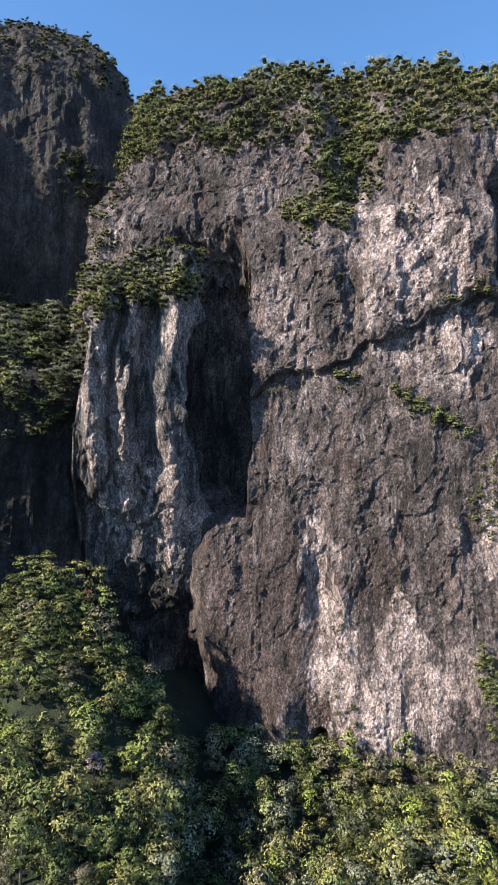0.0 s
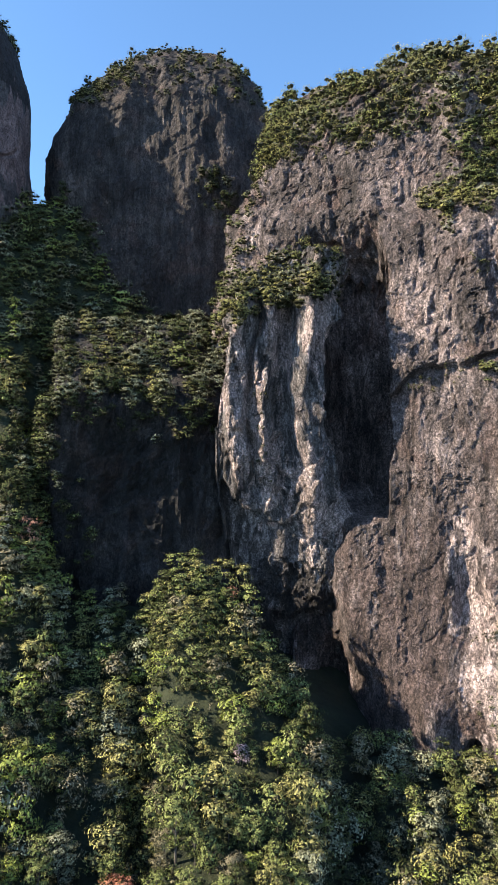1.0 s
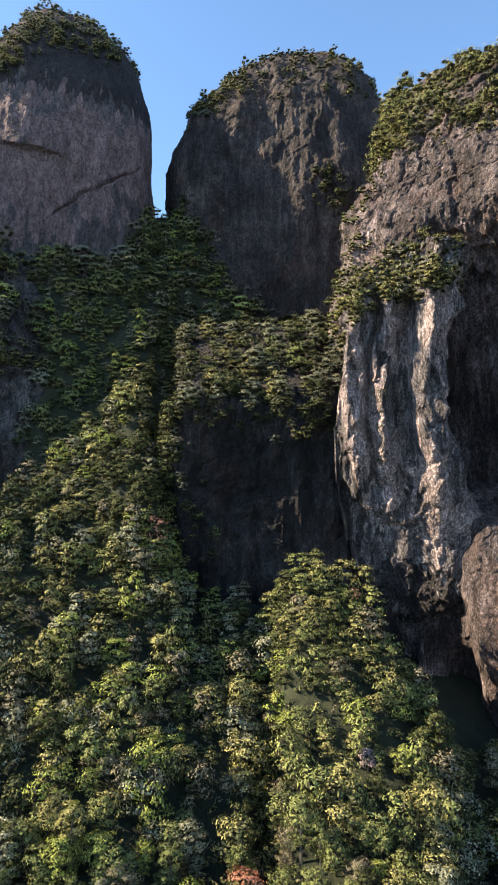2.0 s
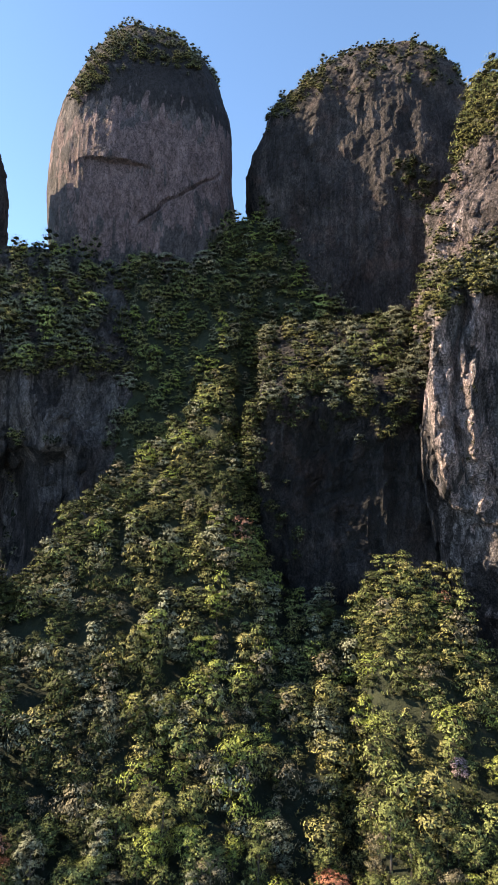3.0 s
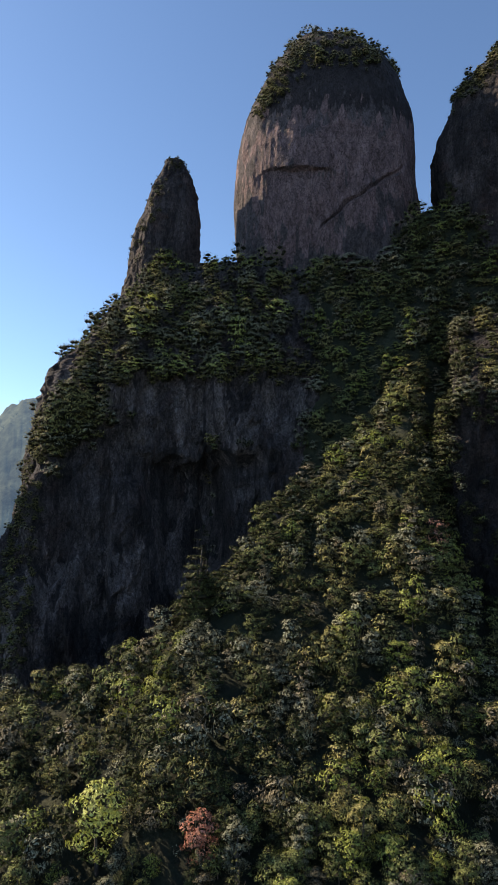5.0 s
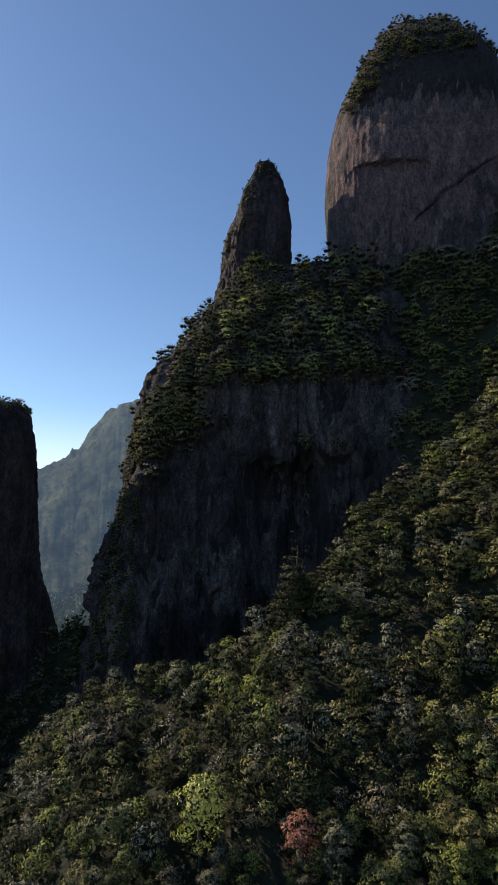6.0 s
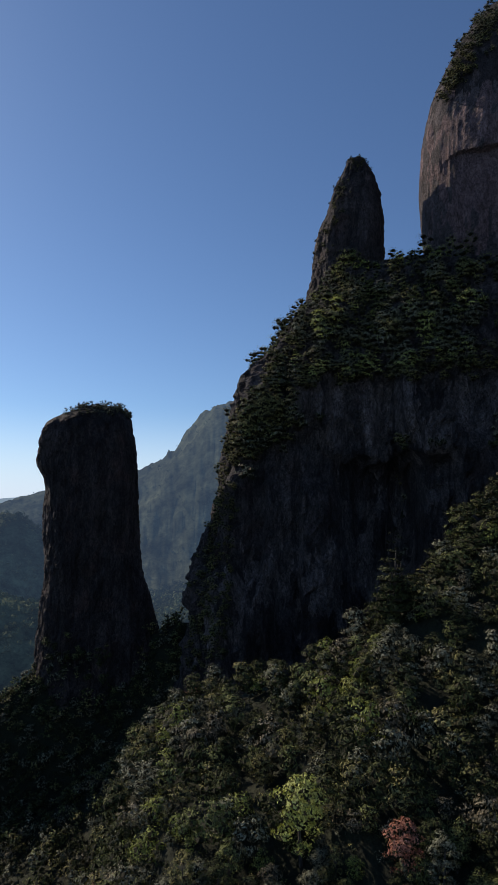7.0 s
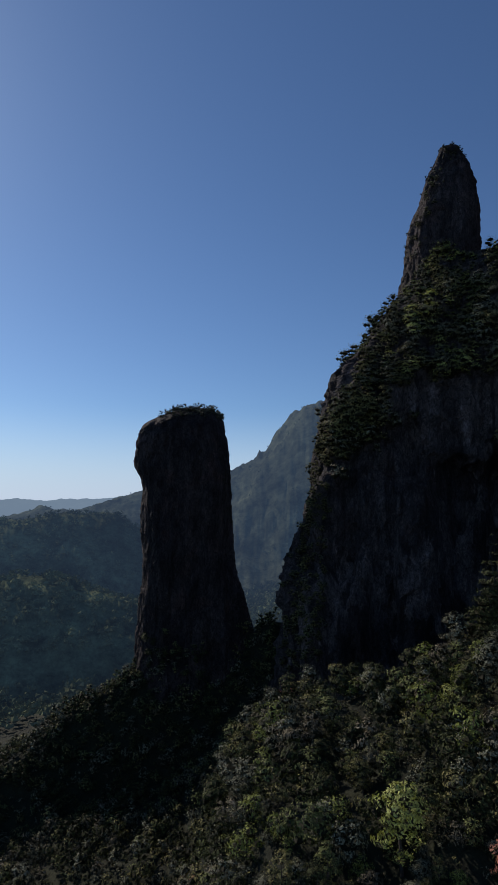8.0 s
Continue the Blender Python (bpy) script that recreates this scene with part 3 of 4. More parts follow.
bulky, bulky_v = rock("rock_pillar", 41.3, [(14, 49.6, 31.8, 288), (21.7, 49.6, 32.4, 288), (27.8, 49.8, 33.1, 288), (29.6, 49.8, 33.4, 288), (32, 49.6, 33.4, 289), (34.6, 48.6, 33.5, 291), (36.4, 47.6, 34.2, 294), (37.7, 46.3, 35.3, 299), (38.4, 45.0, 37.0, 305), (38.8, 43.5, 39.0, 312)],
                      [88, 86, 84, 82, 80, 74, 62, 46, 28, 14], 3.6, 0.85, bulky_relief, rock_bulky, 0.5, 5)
tagged(bulky, "massive blunt rock pillar with a pinkish scar and green crown", "rock", "rock pillars")

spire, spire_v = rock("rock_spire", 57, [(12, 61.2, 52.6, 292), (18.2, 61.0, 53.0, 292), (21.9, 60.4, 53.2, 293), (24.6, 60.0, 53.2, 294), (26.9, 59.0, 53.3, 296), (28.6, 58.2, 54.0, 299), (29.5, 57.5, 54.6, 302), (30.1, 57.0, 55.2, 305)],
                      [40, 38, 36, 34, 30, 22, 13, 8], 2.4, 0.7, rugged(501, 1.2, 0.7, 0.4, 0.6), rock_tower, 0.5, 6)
tagged(spire, "slender dark rock spire with a blunt tip", "rock", "rock pillars")

MASSIF_ROWS = [(-22, 70.9, 43, 246), (-14.6, 70.6, 43, 248), (-9, 70.4, 42, 251), (-3.7, 69.8, 42, 254), (0, 69.4, 41, 256), (5, 69.1, 41, 259), (10, 68.4, 40, 261), (13.2, 66.3, 40, 263), (14.6, 64.5, 40, 267), (17.0, 62.4, 40, 272), (19.3, 60.5, 40, 277), (21.0, 59.2, 41, 283), (21.8, 57.5, 43, 291)]


base_massif = rugged(601, 3.6, 1.7, 0.8)


def massif_relief(p, az, el):
    d = base_massif(p, az, el)
    d = d - 6 * bump(az, 54, 5) * (1 - ramp(el, 2, 8)) - 5 * bump(az, 65.5, 2.0) * (1 - ramp(el, -2, 3)) + 4 * bump(az, 70, 2.2) * (1 - ramp(el, 0, 6))
    d = d + 6 * (1 - ramp(az, 68.2, 68.7)) * ramp(az, 63.5, 66.5) * (1 - ramp(el, -1, 4)) + 5 * (1 - ramp(az, 61.2, 61.7)) * ramp(az, 56, 60) * (1 - ramp(el, 0, 5))
    d = d - 17 * bump(az, 52.5, 9.0) * (1 - ramp(el + 0.8 * fbm(p, (15, 15, 15), 2, 655), 3.2, 5.0)) * ramp(el, -16, -8)     # the overhang
    column = 1 - 2 * np.abs(fbm(p, (17, 17, 120), 2, 640))
    return d + 5.6 * column * (1 - ramp(el, 9, 14))


massif, massif_v = rock("rock_massif", 55, MASSIF_ROWS, [100, 100, 98, 96, 94, 90, 86, 84, 78, 68, 52, 36, 20], 4.5, 0.9, massif_relief, rock_massif_shade, 0.25, 7)
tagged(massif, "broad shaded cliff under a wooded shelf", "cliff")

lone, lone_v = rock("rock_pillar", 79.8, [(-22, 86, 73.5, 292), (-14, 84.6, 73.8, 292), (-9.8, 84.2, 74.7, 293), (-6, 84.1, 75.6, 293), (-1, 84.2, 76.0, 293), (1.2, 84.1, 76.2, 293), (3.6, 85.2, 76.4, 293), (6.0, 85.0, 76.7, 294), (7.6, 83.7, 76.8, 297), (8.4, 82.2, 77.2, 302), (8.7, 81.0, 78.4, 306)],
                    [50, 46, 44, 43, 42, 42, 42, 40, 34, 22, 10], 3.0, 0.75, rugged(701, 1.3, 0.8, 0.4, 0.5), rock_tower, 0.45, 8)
tagged(lone, "lone thick dark rock pillar with a shrubby flat top", "rock", "rock pillars")


# ---- trees ----
BALL = np.array([(0, 0, 1), (1, 0, 0), (0, 1, 0), (-1, 0, 0), (0, -1, 0), (0, 0, -1)], float)
BALL_FACES = np.array([(0, 1 + k, 1 + (k + 1) % 4) for k in range(4)] + [(5, 1 + (k + 1) % 4, 1 + k) for k in range(4)])


def leaf_cloud(rng, lobes, leaves, size, flat=0.62):
    """A crown: many small tilted leaf sprays over flattish pads, and dark balls that paint in the shade inside them.
    Gives places, triangles, and for each triangle whether it belongs to a ball."""
    lobes = np.array(lobes, float)
    area = lobes[:, 3] * lobes[:, 3]
    pick = rng.choice(len(lobes), leaves, p=area / area.sum())
    d = rng.normal(size=(leaves, 3))
    d[:, 2] = np.where(d[:, 2] < -0.2, -d[:, 2] * 0.6, d[:, 2])
    d /= np.linalg.norm(d, axis=1)[:, None]
    c = lobes[pick, :3] + d * lobes[pick, 3:4] * (1, 1, flat) * (0.64 + 0.50 * rng.random((leaves, 1)) ** 1.3)
    whole = c - lobes[:, :3].mean(0)
    whole /= np.linalg.norm(whole, axis=1)[:, None] + 1e-6
    nrm = 0.7 * d + 1.1 * whole + rng.normal(size=(leaves, 3)) * 0.38
    nrm /= np.linalg.norm(nrm, axis=1)[:, None]
    t = np.cross(nrm, rng.normal(size=(leaves, 3)))
    t /= np.linalg.norm(t, axis=1)[:, None]
    b = np.cross(nrm, t)
    s = size * rng.uniform(0.55, 1.4, (leaves, 1))
    tri = np.stack([c - t * s * 0.55 - b * s * 0.6, c + t * s * 0.6 - b * s * 0.5, c + b * s * 1.5 + t * s * rng.uniform(-0.5, 0.5, (leaves, 1))], 1)
    v = [tri.reshape(-1, 3)]
    f = [np.arange(leaves * 3).reshape(-1, 3)]
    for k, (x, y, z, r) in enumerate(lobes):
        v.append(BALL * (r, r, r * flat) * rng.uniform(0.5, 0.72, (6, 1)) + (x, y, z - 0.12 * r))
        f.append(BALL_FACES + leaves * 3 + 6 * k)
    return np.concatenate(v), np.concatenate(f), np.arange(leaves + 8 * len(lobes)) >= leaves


def crown_lobes(rng, kind, height, radius, count=24):
    """Pads of a crown as x, y, z, radius."""
    out = []
    if kind == "conifer":
        for k in range(9):
            t = k / 8
            r = radius * (1 - t) * 0.95 + 0.25
            for a in range(max(2, int(7 * (1 - t)) + 1)):
                th = a * 2.4 + k
                out.append((math.cos(th) * r * 0.6, math.sin(th) * r * 0.6, height * (0.22 + 0.78 * t), r * 0.5 + 0.1))
        return out
    squash, low = {"round": (0.40, 0.52), "tall": (0.44, 0.54), "tiered": (0.36, 0.56)}[kind]
    big = (24 / count) ** 0.45
    for k in range(count):
        th, c = k * 2.39996 + rng.uniform(-0.5, 0.5), 1 - 1.7 * (k + 0.5) / count
        if kind == "tiered":
            c = round(c * 2.5) / 2.5 + rng.uniform(-0.04, 0.04)
        s, q = math.sqrt(max(0.06, 1 - c * c)), rng.uniform(0.5, 1.18)
        out.append((math.cos(th) * s * radius * 0.76 * q, math.sin(th) * s * radius * 0.76 * q, height * (low + squash * c * rng.uniform(0.8, 1.1)), big * radius * rng.uniform(0.20, 0.42)))
    return out


FLAT = {"round": 0.7, "tall": 0.75, "tiered": 0.52, "conifer": 0.5}


def crown_arrays(seed, kind, height, radius, leaves, size):
    rng = np.random.default_rng(seed)
    return leaf_cloud(rng, crown_lobes(rng, kind, height, radius), leaves, size, FLAT[kind])


def trunk_arrays(seed, height, radius):
    """A tapered, slightly bent trunk with four limbs."""
    rng = np.random.default_rng(seed)
    v, f = [], []

    def tube(a, b, ra, rb):
        a, b = np.array(a, float), np.array(b, float)
        k, side = len(v), np.cross(b - a, (0.3, 0.9, 0.2))
        side /= np.linalg.norm(side)
        other = np.cross(b - a, side)
        other /= np.linalg.norm(other)
        for q, r in ((a, ra), (b, rb)):
            v.extend(q + r * (math.cos(h) * side + math.sin(h) * other) for h in np.arange(5) * 1.2566)
        f.extend((k + h, k + (h + 1) % 5, k + 5 + (h + 1) % 5, k + 5 + h) for h in range(5))
    mid = (rng.uniform(-.3, .3), rng.uniform(-.3, .3), height * 0.42)
    r = 0.02 * height
    tube((0, 0, -1.2), mid, r * 1.3, r * 0.9)
    tube(mid, (mid[0] * 2, mid[1] * 2, height * 0.82), r * 0.9, r * 0.25)
    for k in range(4):
        th = k * 1.7 + rng.uniform(0, 1)
        tube(mid, (math.cos(th) * radius * 0.6, math.sin(th) * radius * 0.6, height * rng.uniform(0.6, 0.75)), r * 0.5, r * 0.15)
    return np.array(v), np.array(f)


KINDS = [("round", 7.0, 3.3), ("round", 8.5, 3.0), ("tall", 9.5, 2.5), ("tall", 8.0, 2.8), ("round", 6.0, 3.0), ("conifer", 10.5, 2.4), ("tiered", 7.5, 3.5)]


def scatter(az0, az1, d0, d1, gap, seed, keep):
    """Places on the ground, about one for each gap x gap of its true surface."""
    rng = np.random.default_rng(seed)
    fine = gap * 0.58
    n = int(d1 / fine) + 2
    g = np.stack(np.meshgrid(np.arange(-n, n) * fine, np.arange(-n, n) * fine), -1).reshape(-1, 2)
    g = g + rng.uniform(-0.45, 0.45, g.shape) * fine
    p = np.concatenate([g, np.zeros((len(g), 1))], 1)
    az, d = np.degrees(np.arctan2(-p[:, 0], p[:, 1])), np.hypot(p[:, 0], p[:, 1])
    p = p[(az > az0) & (az < az1) & (d > d0) & (d < d1)]
    p[:, 2] = ground_height(p)
    sx, sy = ground_height(p + (2, 0, 0)) - p[:, 2], ground_height(p + (0, 2, 0)) - p[:, 2]
    steep = np.sqrt(1 + (sx * sx + sy * sy) / 4)
    az, el = az_el(p)
    return p[keep(az, np.hypot(p[:, 0], p[:, 1]), p[:, 2]) & (rng.random(len(p)) < 0.36 * np.minimum(steep, 2.7))]


def crest(az):
    return np.interp(az, G_AZ, CREST_D)


slope_sites = scatter(-30, 100, 98, 304, 4.7, 5, lambda az, d, z: (d > np.where((az > 5) & (az < 24), 98, 113)) & (d < crest(az) + 6) & ((az > 1) | (d < 196)) | ((az > 18) & (az < 44) & (d > np.where(az < 32.5, 252, crest(az)))) | ((az > 40) & (az < 53) & (d > 282)))
knoll_sites = scatter(72, 102, 190, 345, 4.6, 6, lambda az, d, z: d > crest(az) + 12)


def tint_of(sites, seed):
    """Which foliage grows where: patches of olive, green, grey, dark and lime, a few russet trees."""
    rng = np.random.default_rng(seed)
    q = fbm(sites, (26, 26, 26), 2, 50) * 0.55 + rng.normal(size=len(sites)) * 0.55
    t = np.digitize(q, [-0.62, -0.2, 0.18, 0.72])
    t = np.array([3, 2, 0, 1, 4])[t]
    az, el = az_el(sites)
    moist = bump(az, 36, 11) * bump(el, -17, 9)
    t = np.where((t == 2) & (az > 8) & (az < 22), 1, t)
    t = np.where((rng.random(len(sites)) < 0.45 * moist) & (t != 2), 4, t)
    t = np.where((az > 43) & (rng.random(len(sites)) < 0.55) & (t != 3), np.where(rng.random(len(sites)) < 0.6, 3, 2), t)
    # Dark tint over the recess stands in for shade that is missing there.
    t = np.where((az > 17) & (az < 37) & (el > -5) & (rng.random(len(sites)) < 0.45), 3, t)
    return np.where(rng.random(len(sites)) < 0.004, 5, np.where(rng.random(len(sites)) < 0.09, 7, t))


def plain_tint(sites, seed):
    """The same without the bright and the russet ones."""
    t = tint_of(sites, seed)
    return np.where((t == 4) | (t == 5), 0, t)


def grove(name, sites, sizes, tints, leaves, leaf, label, category="forest", seed=0, lobes=8, paint=None, shapes=("round", "tall", "tiered")):
    """Many crowns in one mesh."""
    rng = np.random.default_rng(seed)
    bank = []
    for k, (kind, h, r) in enumerate(KINDS):
        if kind in shapes:
            g = np.random.default_rng(900 + seed * 7 + k)
            bank.append(leaf_cloud(g, crown_lobes(g, kind, h / 8, r / 8, lobes), leaves, leaf / 8, FLAT[kind]))
    vs, fs, ms, base = [], [], [], 0
    for p, s, m in zip(sites, sizes, tints):
        v, f, inner = bank[rng.integers(len(bank))]
        a = rng.uniform(0, 6.28)
        turn = np.array([[math.cos(a), -math.sin(a), 0], [math.sin(a), math.cos(a), 0], [0, 0, rng.uniform(0.8, 1.2)]])
        vs.append(v @ turn.T * s + p)
        fs.append(f + base)
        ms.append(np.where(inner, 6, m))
        base += len(v)
    slots = np.concatenate(ms) if paint is None else None
    me = mesh_from(name, np.concatenate(vs), np.concatenate(fs), LEAVES if paint is None else [paint], slots)
    return tagged(new(name, me), label, category, kind="stuff")


slope_d = np.hypot(slope_sites[:, 0], slope_sites[:, 1])
order = np.argsort(slope_d, kind="stable")
near = np.zeros(len(slope_sites), bool)
near[order[:268]] = True
slope_tint = tint_of(slope_sites, 8)
rng = np.random.default_rng(12)
NAMES = {0: "olive green broadleaf tree on the wooded slope", 1: "fresh green broadleaf tree on the wooded slope", 2: "grey green broadleaf tree on the wooded slope", 3: "dark evergreen tree on the wooded slope", 4: "bright lime green tree on the wooded slope", 5: "russet autumn tree on the wooded slope", 7: "dry brown leaved tree on the wooded slope", 8: "pale yellow green feathery tree on the wooded slope", 9: "small tree with faded pink blossom on the wooded slope"}
crown_bank, trunk_bank = {}, {}


def tree(p, kind, tint, size, turn):
    """A tree of its own: trunk with limbs, and a crown of many leaf clumps."""
    shape, h, r = KINDS[kind]
    if (kind, tint) not in crown_bank:
        v, f, inner = crown_arrays(60 + kind, shape, h, r, 1600, 0.15)
        crown_bank[kind, tint] = mesh_from("crown", v, f, [LEAVES[tint], inner_shade], inner)
    if kind not in trunk_bank:
        trunk_bank[kind] = mesh_from("trunk", *trunk_arrays(kind, h, r), [bark])
    ob = tagged(new("tree"), NAMES[tint], "tree", "trees on the slope")
    ob.matrix_world = pose(*p, 0, 0, turn) @ Matrix.Scale(size, 4)
    part("trunk", trunk_bank[kind], ob)
    part("crown", crown_bank[kind, tint], ob)


for p, t in zip(slope_sites[near], slope_tint[near]):
    kind = int(rng.choice([0, 1, 2, 3, 4, 6, 6])) if t != 3 else int(rng.choice([2, 3, 5, 0]))
    tree(p, kind, int(t), 0.6 + 0.8 * float(rng.random()) ** 1.5, float(rng.uniform(0, 360)))
rest = ~near
grove("forest", slope_sites[rest], 4.4 + 7.6 * rng.random(rest.sum()) ** 1.5, slope_tint[rest], 400, 0.24, "dense mixed broadleaf forest on the steep slope", seed=1, lobes=10)
low_sites = scatter(-34, 104, 50, 113, 6.0, 25, lambda az, d, z: (d > 52) & ((d < 90) | (az < 5) | (az > 24)))
grove("forest", low_sites, rng.uniform(6, 10, len(low_sites)), plain_tint(low_sites, 26), 90, 0.4, "broadleaf forest on the lower slope", seed=4, lobes=4)
bush_sites = scatter(-28, 104, 98, 345, 4.2, 15, lambda az, d, z: (d < crest(az) + 2) & ((az > 1) | (d < 192)) | ((az > 72) & (d > 240)))
grove("undergrowth", bush_sites, rng.uniform(2.2, 3.8, len(bush_sites)), plain_tint(bush_sites, 16), 26, 0.7, "low bushes and undergrowth between the trees", "undergrowth", seed=3, lobes=2)
grove("forest", knoll_sites, rng.uniform(4.5, 8.0, len(knoll_sites)), plain_tint(knoll_sites, 9), 100, 0.42, "dark forest on the knoll below the lone pillar", seed=2, lobes=6)


def on_top(verts, count, seed, keep):
    """Places on the upward parts of a rock."""
    rng = np.random.default_rng(seed)
    az, el = az_el(verts)
    pool = np.where(keep(az, el, verts))[0]
    return verts[rng.choice(pool, min(count, len(pool)), replace=False)]


rng = np.random.default_rng(31)
near_side = lambda v, d: np.hypot(v[:, 0], v[:, 1]) < d
crowns = [(main_v, 1150, lambda az, el, v: (v[:, 2] > 277) & (az > -28) & near_side(v, 262), 6.8), (dome_v, 300, lambda az, el, v: (v[:, 2] > 348) & near_side(v, 345), 4.4), (bulky_v, 300, lambda az, el, v: (v[:, 2] > 370) & near_side(v, 345), 4.6),
          (spire_v, 24, lambda az, el, v: v[:, 2] > 320, 2.0), (massif_v, 420, lambda az, el, v: (v[:, 2] > 213) & near_side(v, 336), 7.4), (lone_v, 170, lambda az, el, v: (v[:, 2] > 191) & (az < 83.0) & near_side(v, 322), 2.9), (but_v, 110, lambda az, el, v: v[:, 2] > 214, 3.8), (recess_v, 220, lambda az, el, v: (v[:, 2] > 183) & near_side(v, 258), 5.4)]
for k, (verts, count, keep, size) in enumerate(crowns):
    sites = on_top(verts, count, 70 + k, keep) - (0, 0, 0.8)
    tints = plain_tint(sites, 20 + k)
    tints = np.where(rng.random(len(sites)) < 0.6, 2, tints) if k == 7 else np.where((tints == 3) | (tints == 7), 2 if k in (1, 2, 5) else 0, tints)
    # Lighter tints brighten the massif shelf in place of sunlight.
    if k == 4:
        tints = np.where(rng.random(len(sites)) < 0.75, rng.choice([1, 2, 4, 4], len(sites)), tints)
    grove("shrubs", sites, size * (0.45 + 1.15 * rng.random(len(sites)) ** 1.7), tints, 190, 0.235, "windswept shrubs and small trees on the rock top", "shrubs", seed=10 + k, lobes=6, shapes=("round",))


def on_wall(verts, az0, el0, az1, el1, count, spread, seed):
    """Places on the near side of a rock along a line from one bearing and rise to another."""
    rng = np.random.default_rng(seed)
    az, el = az_el(verts)
    far = np.hypot(verts[:, 0], verts[:, 1])
    out = []
    for t in rng.random(count):
        a, e = az0 + (az1 - az0) * t + rng.normal() * spread, el0 + (el1 - el0) * t + rng.normal() * spread
        close = np.where((np.abs(az - a) < 0.35) & (np.abs(el - e) < 0.35))[0]
        if len(close):
            out.append(verts[close[np.argmin(far[close])]])
    return np.array(out)


def ledge(verts, a0, e0, a1, e1, count, spread, size, colour, seed):
    """Shrubs along a line on a rock, from one bearing and rise to another."""
    sites = on_wall(verts, a0, e0, a1, e1, count, spread, 300 + seed)
    if len(sites):
        pick = np.random.default_rng(500 + seed)
        sizes = size * pick.uniform(0.6, 1.35, len(sites))
        colours = np.where(pick.random(len(sites)) < 0.6, colour, pick.choice([0, 1, 2], len(sites)))
        out = -sites * (1, 1, 0) / np.linalg.norm(sites[:, :2], axis=1)[:, None]
        grove("ledge_shrubs", sites + out * sizes[:, None] * 0.3 - np.outer(sizes, (0, 0, 0.35)), sizes, colours, 130 if size > 2 else 60, 0.33, "shrubs and grass tufts clinging to a rock ledge", "shrubs", seed=40 + seed, lobes=5, shapes=("round", "tiered"))


ledge(but_v, 5.5, 19.0, 14.5, 19.5, 80, 0.9, 5.4, 0, seed=0)
ledge(but_v, 15.5, 17.5, 12.5, 17.0, 24, 0.5, 4.4, 0, seed=1)
ledge(but_v, 18.5, 12.5, 16.5, 14.5, 30, 0.6, 5.4, 1, seed=2)
ledge(but_v, 12, 12, 11, 2, 16, 0.6, 1.6, 0, seed=3)
ledge(main_v, -4.0, 25.6, -9.5, 25.6, 80, 0.7, 4.2, 0, seed=4)
ledge(main_v, -8.0, 26.5, -11.5, 32, 170, 1.3, 4.6, 1, seed=5)
ledge(main_v, 9.5, 32.5, 15, 26.5, 110, 0.9, 3.4, 0, seed=6)
ledge(main_v, 14.5, 27, 14.5, 21, 50, 0.8, 3.2, 0, seed=7)
ledge(main_v, -8.4, 12.0, -9.0, 10.8, 22, 0.4, 2.8, 1, seed=8)
ledge(main_v, -1.5, 9.6, -7.5, 11.4, 22, 0.3, 1.5, 0, seed=9)
ledge(main_v, -13.0, 9.6, -19.6, 5.8, 110, 0.32, 2.5, 1, seed=10)
ledge(main_v, -18.5, 17.0, -22.5, 17.8, 34, 0.4, 2.3, 0, seed=11)
ledge(main_v, -8.2, 20.3, -9.0, 19.6, 16, 0.35, 1.6, 0, seed=12)
ledge(main_v, -12.0, 4.0, -14.0, 4.4, 12, 0.3, 1.3, 0, seed=13)
ledge(main_v, -9.5, 1.5, -11, 0.5, 8, 0.5, 1.2, 0, seed=14)
ledge(main_v, -6.5, -11.2, -8.5, -11.0, 14, 0.3, 1.5, 0, seed=15)
ledge(main_v, -7.0, -16.5, -9.5, -19.0, 26, 0.5, 1.8, 1, seed=16)
ledge(main_v, -18.0, -2.0, -22.0, 3.0, 22, 0.8, 1.6, 1, seed=17)
ledge(main_v, -20, -13.0, -22.5, -18, 60, 0.8, 3.6, 1, seed=18)
ledge(main_v, -20.5, -3, -22.5, 4, 40, 0.7, 2.6, 1, seed=19)
ledge(main_v, -12, -6, -13.5, -8.5, 14, 0.5, 1.4, 0, seed=20)
ledge(main_v, -13.0, 24.2, -15.5, 25.2, 20, 0.4, 1.8, 0, seed=21)
ledge(massif_v, 52.7, 5.7, 52.2, 5.0, 16, 0.25, 3.6, 0, seed=22)
ledge(massif_v, 49.9, 5.8, 48.8, 5.6, 12, 0.2, 2.8, 2, seed=23)
ledge(massif_v, 68.4, 5.2, 62.5, 8.8, 150, 1.2, 7.4, 0, seed=24)
ledge(massif_v, 68.8, 3.0, 71.2, -14, 170, 0.4, 3.4, 0, seed=25)
ledge(massif_v, 67.6, 5, 68.2, -13, 80, 0.2, 2.8, 0, seed=26)
ledge(recess_v, 31, 8.5, 16, 7.5, 60, 1.2, 4.6, 3, seed=27)
ledge(recess_v, 31.5, 5, 28, -5, 30, 1.2, 4.0, 3, seed=28)
ledge(recess_v, 31.4, 10, 32.0, -3, 110, 0.45, 5.6, 3, seed=29)
ledge(massif_v, 60.8, 17.8, 69.6, 2.0, 130, 0.55, 5.2, 0, seed=30)
ledge(massif_v, 69.5, -8, 69.8, -15, 40, 0.6, 3.4, 0, seed=31)
ledge(massif_v, 64, 11.6, 42, 12.4, 120, 0.6, 5.0, 0, seed=32)
ledge(dome_v, 16.5, 28.5, 14.5, 26.5, 40, 0.8, 4.0, 3, seed=33)
ledge(dome_v, 30.5, 33.2, 24, 36.0, 120, 0.5, 3.0, 0, seed=34)
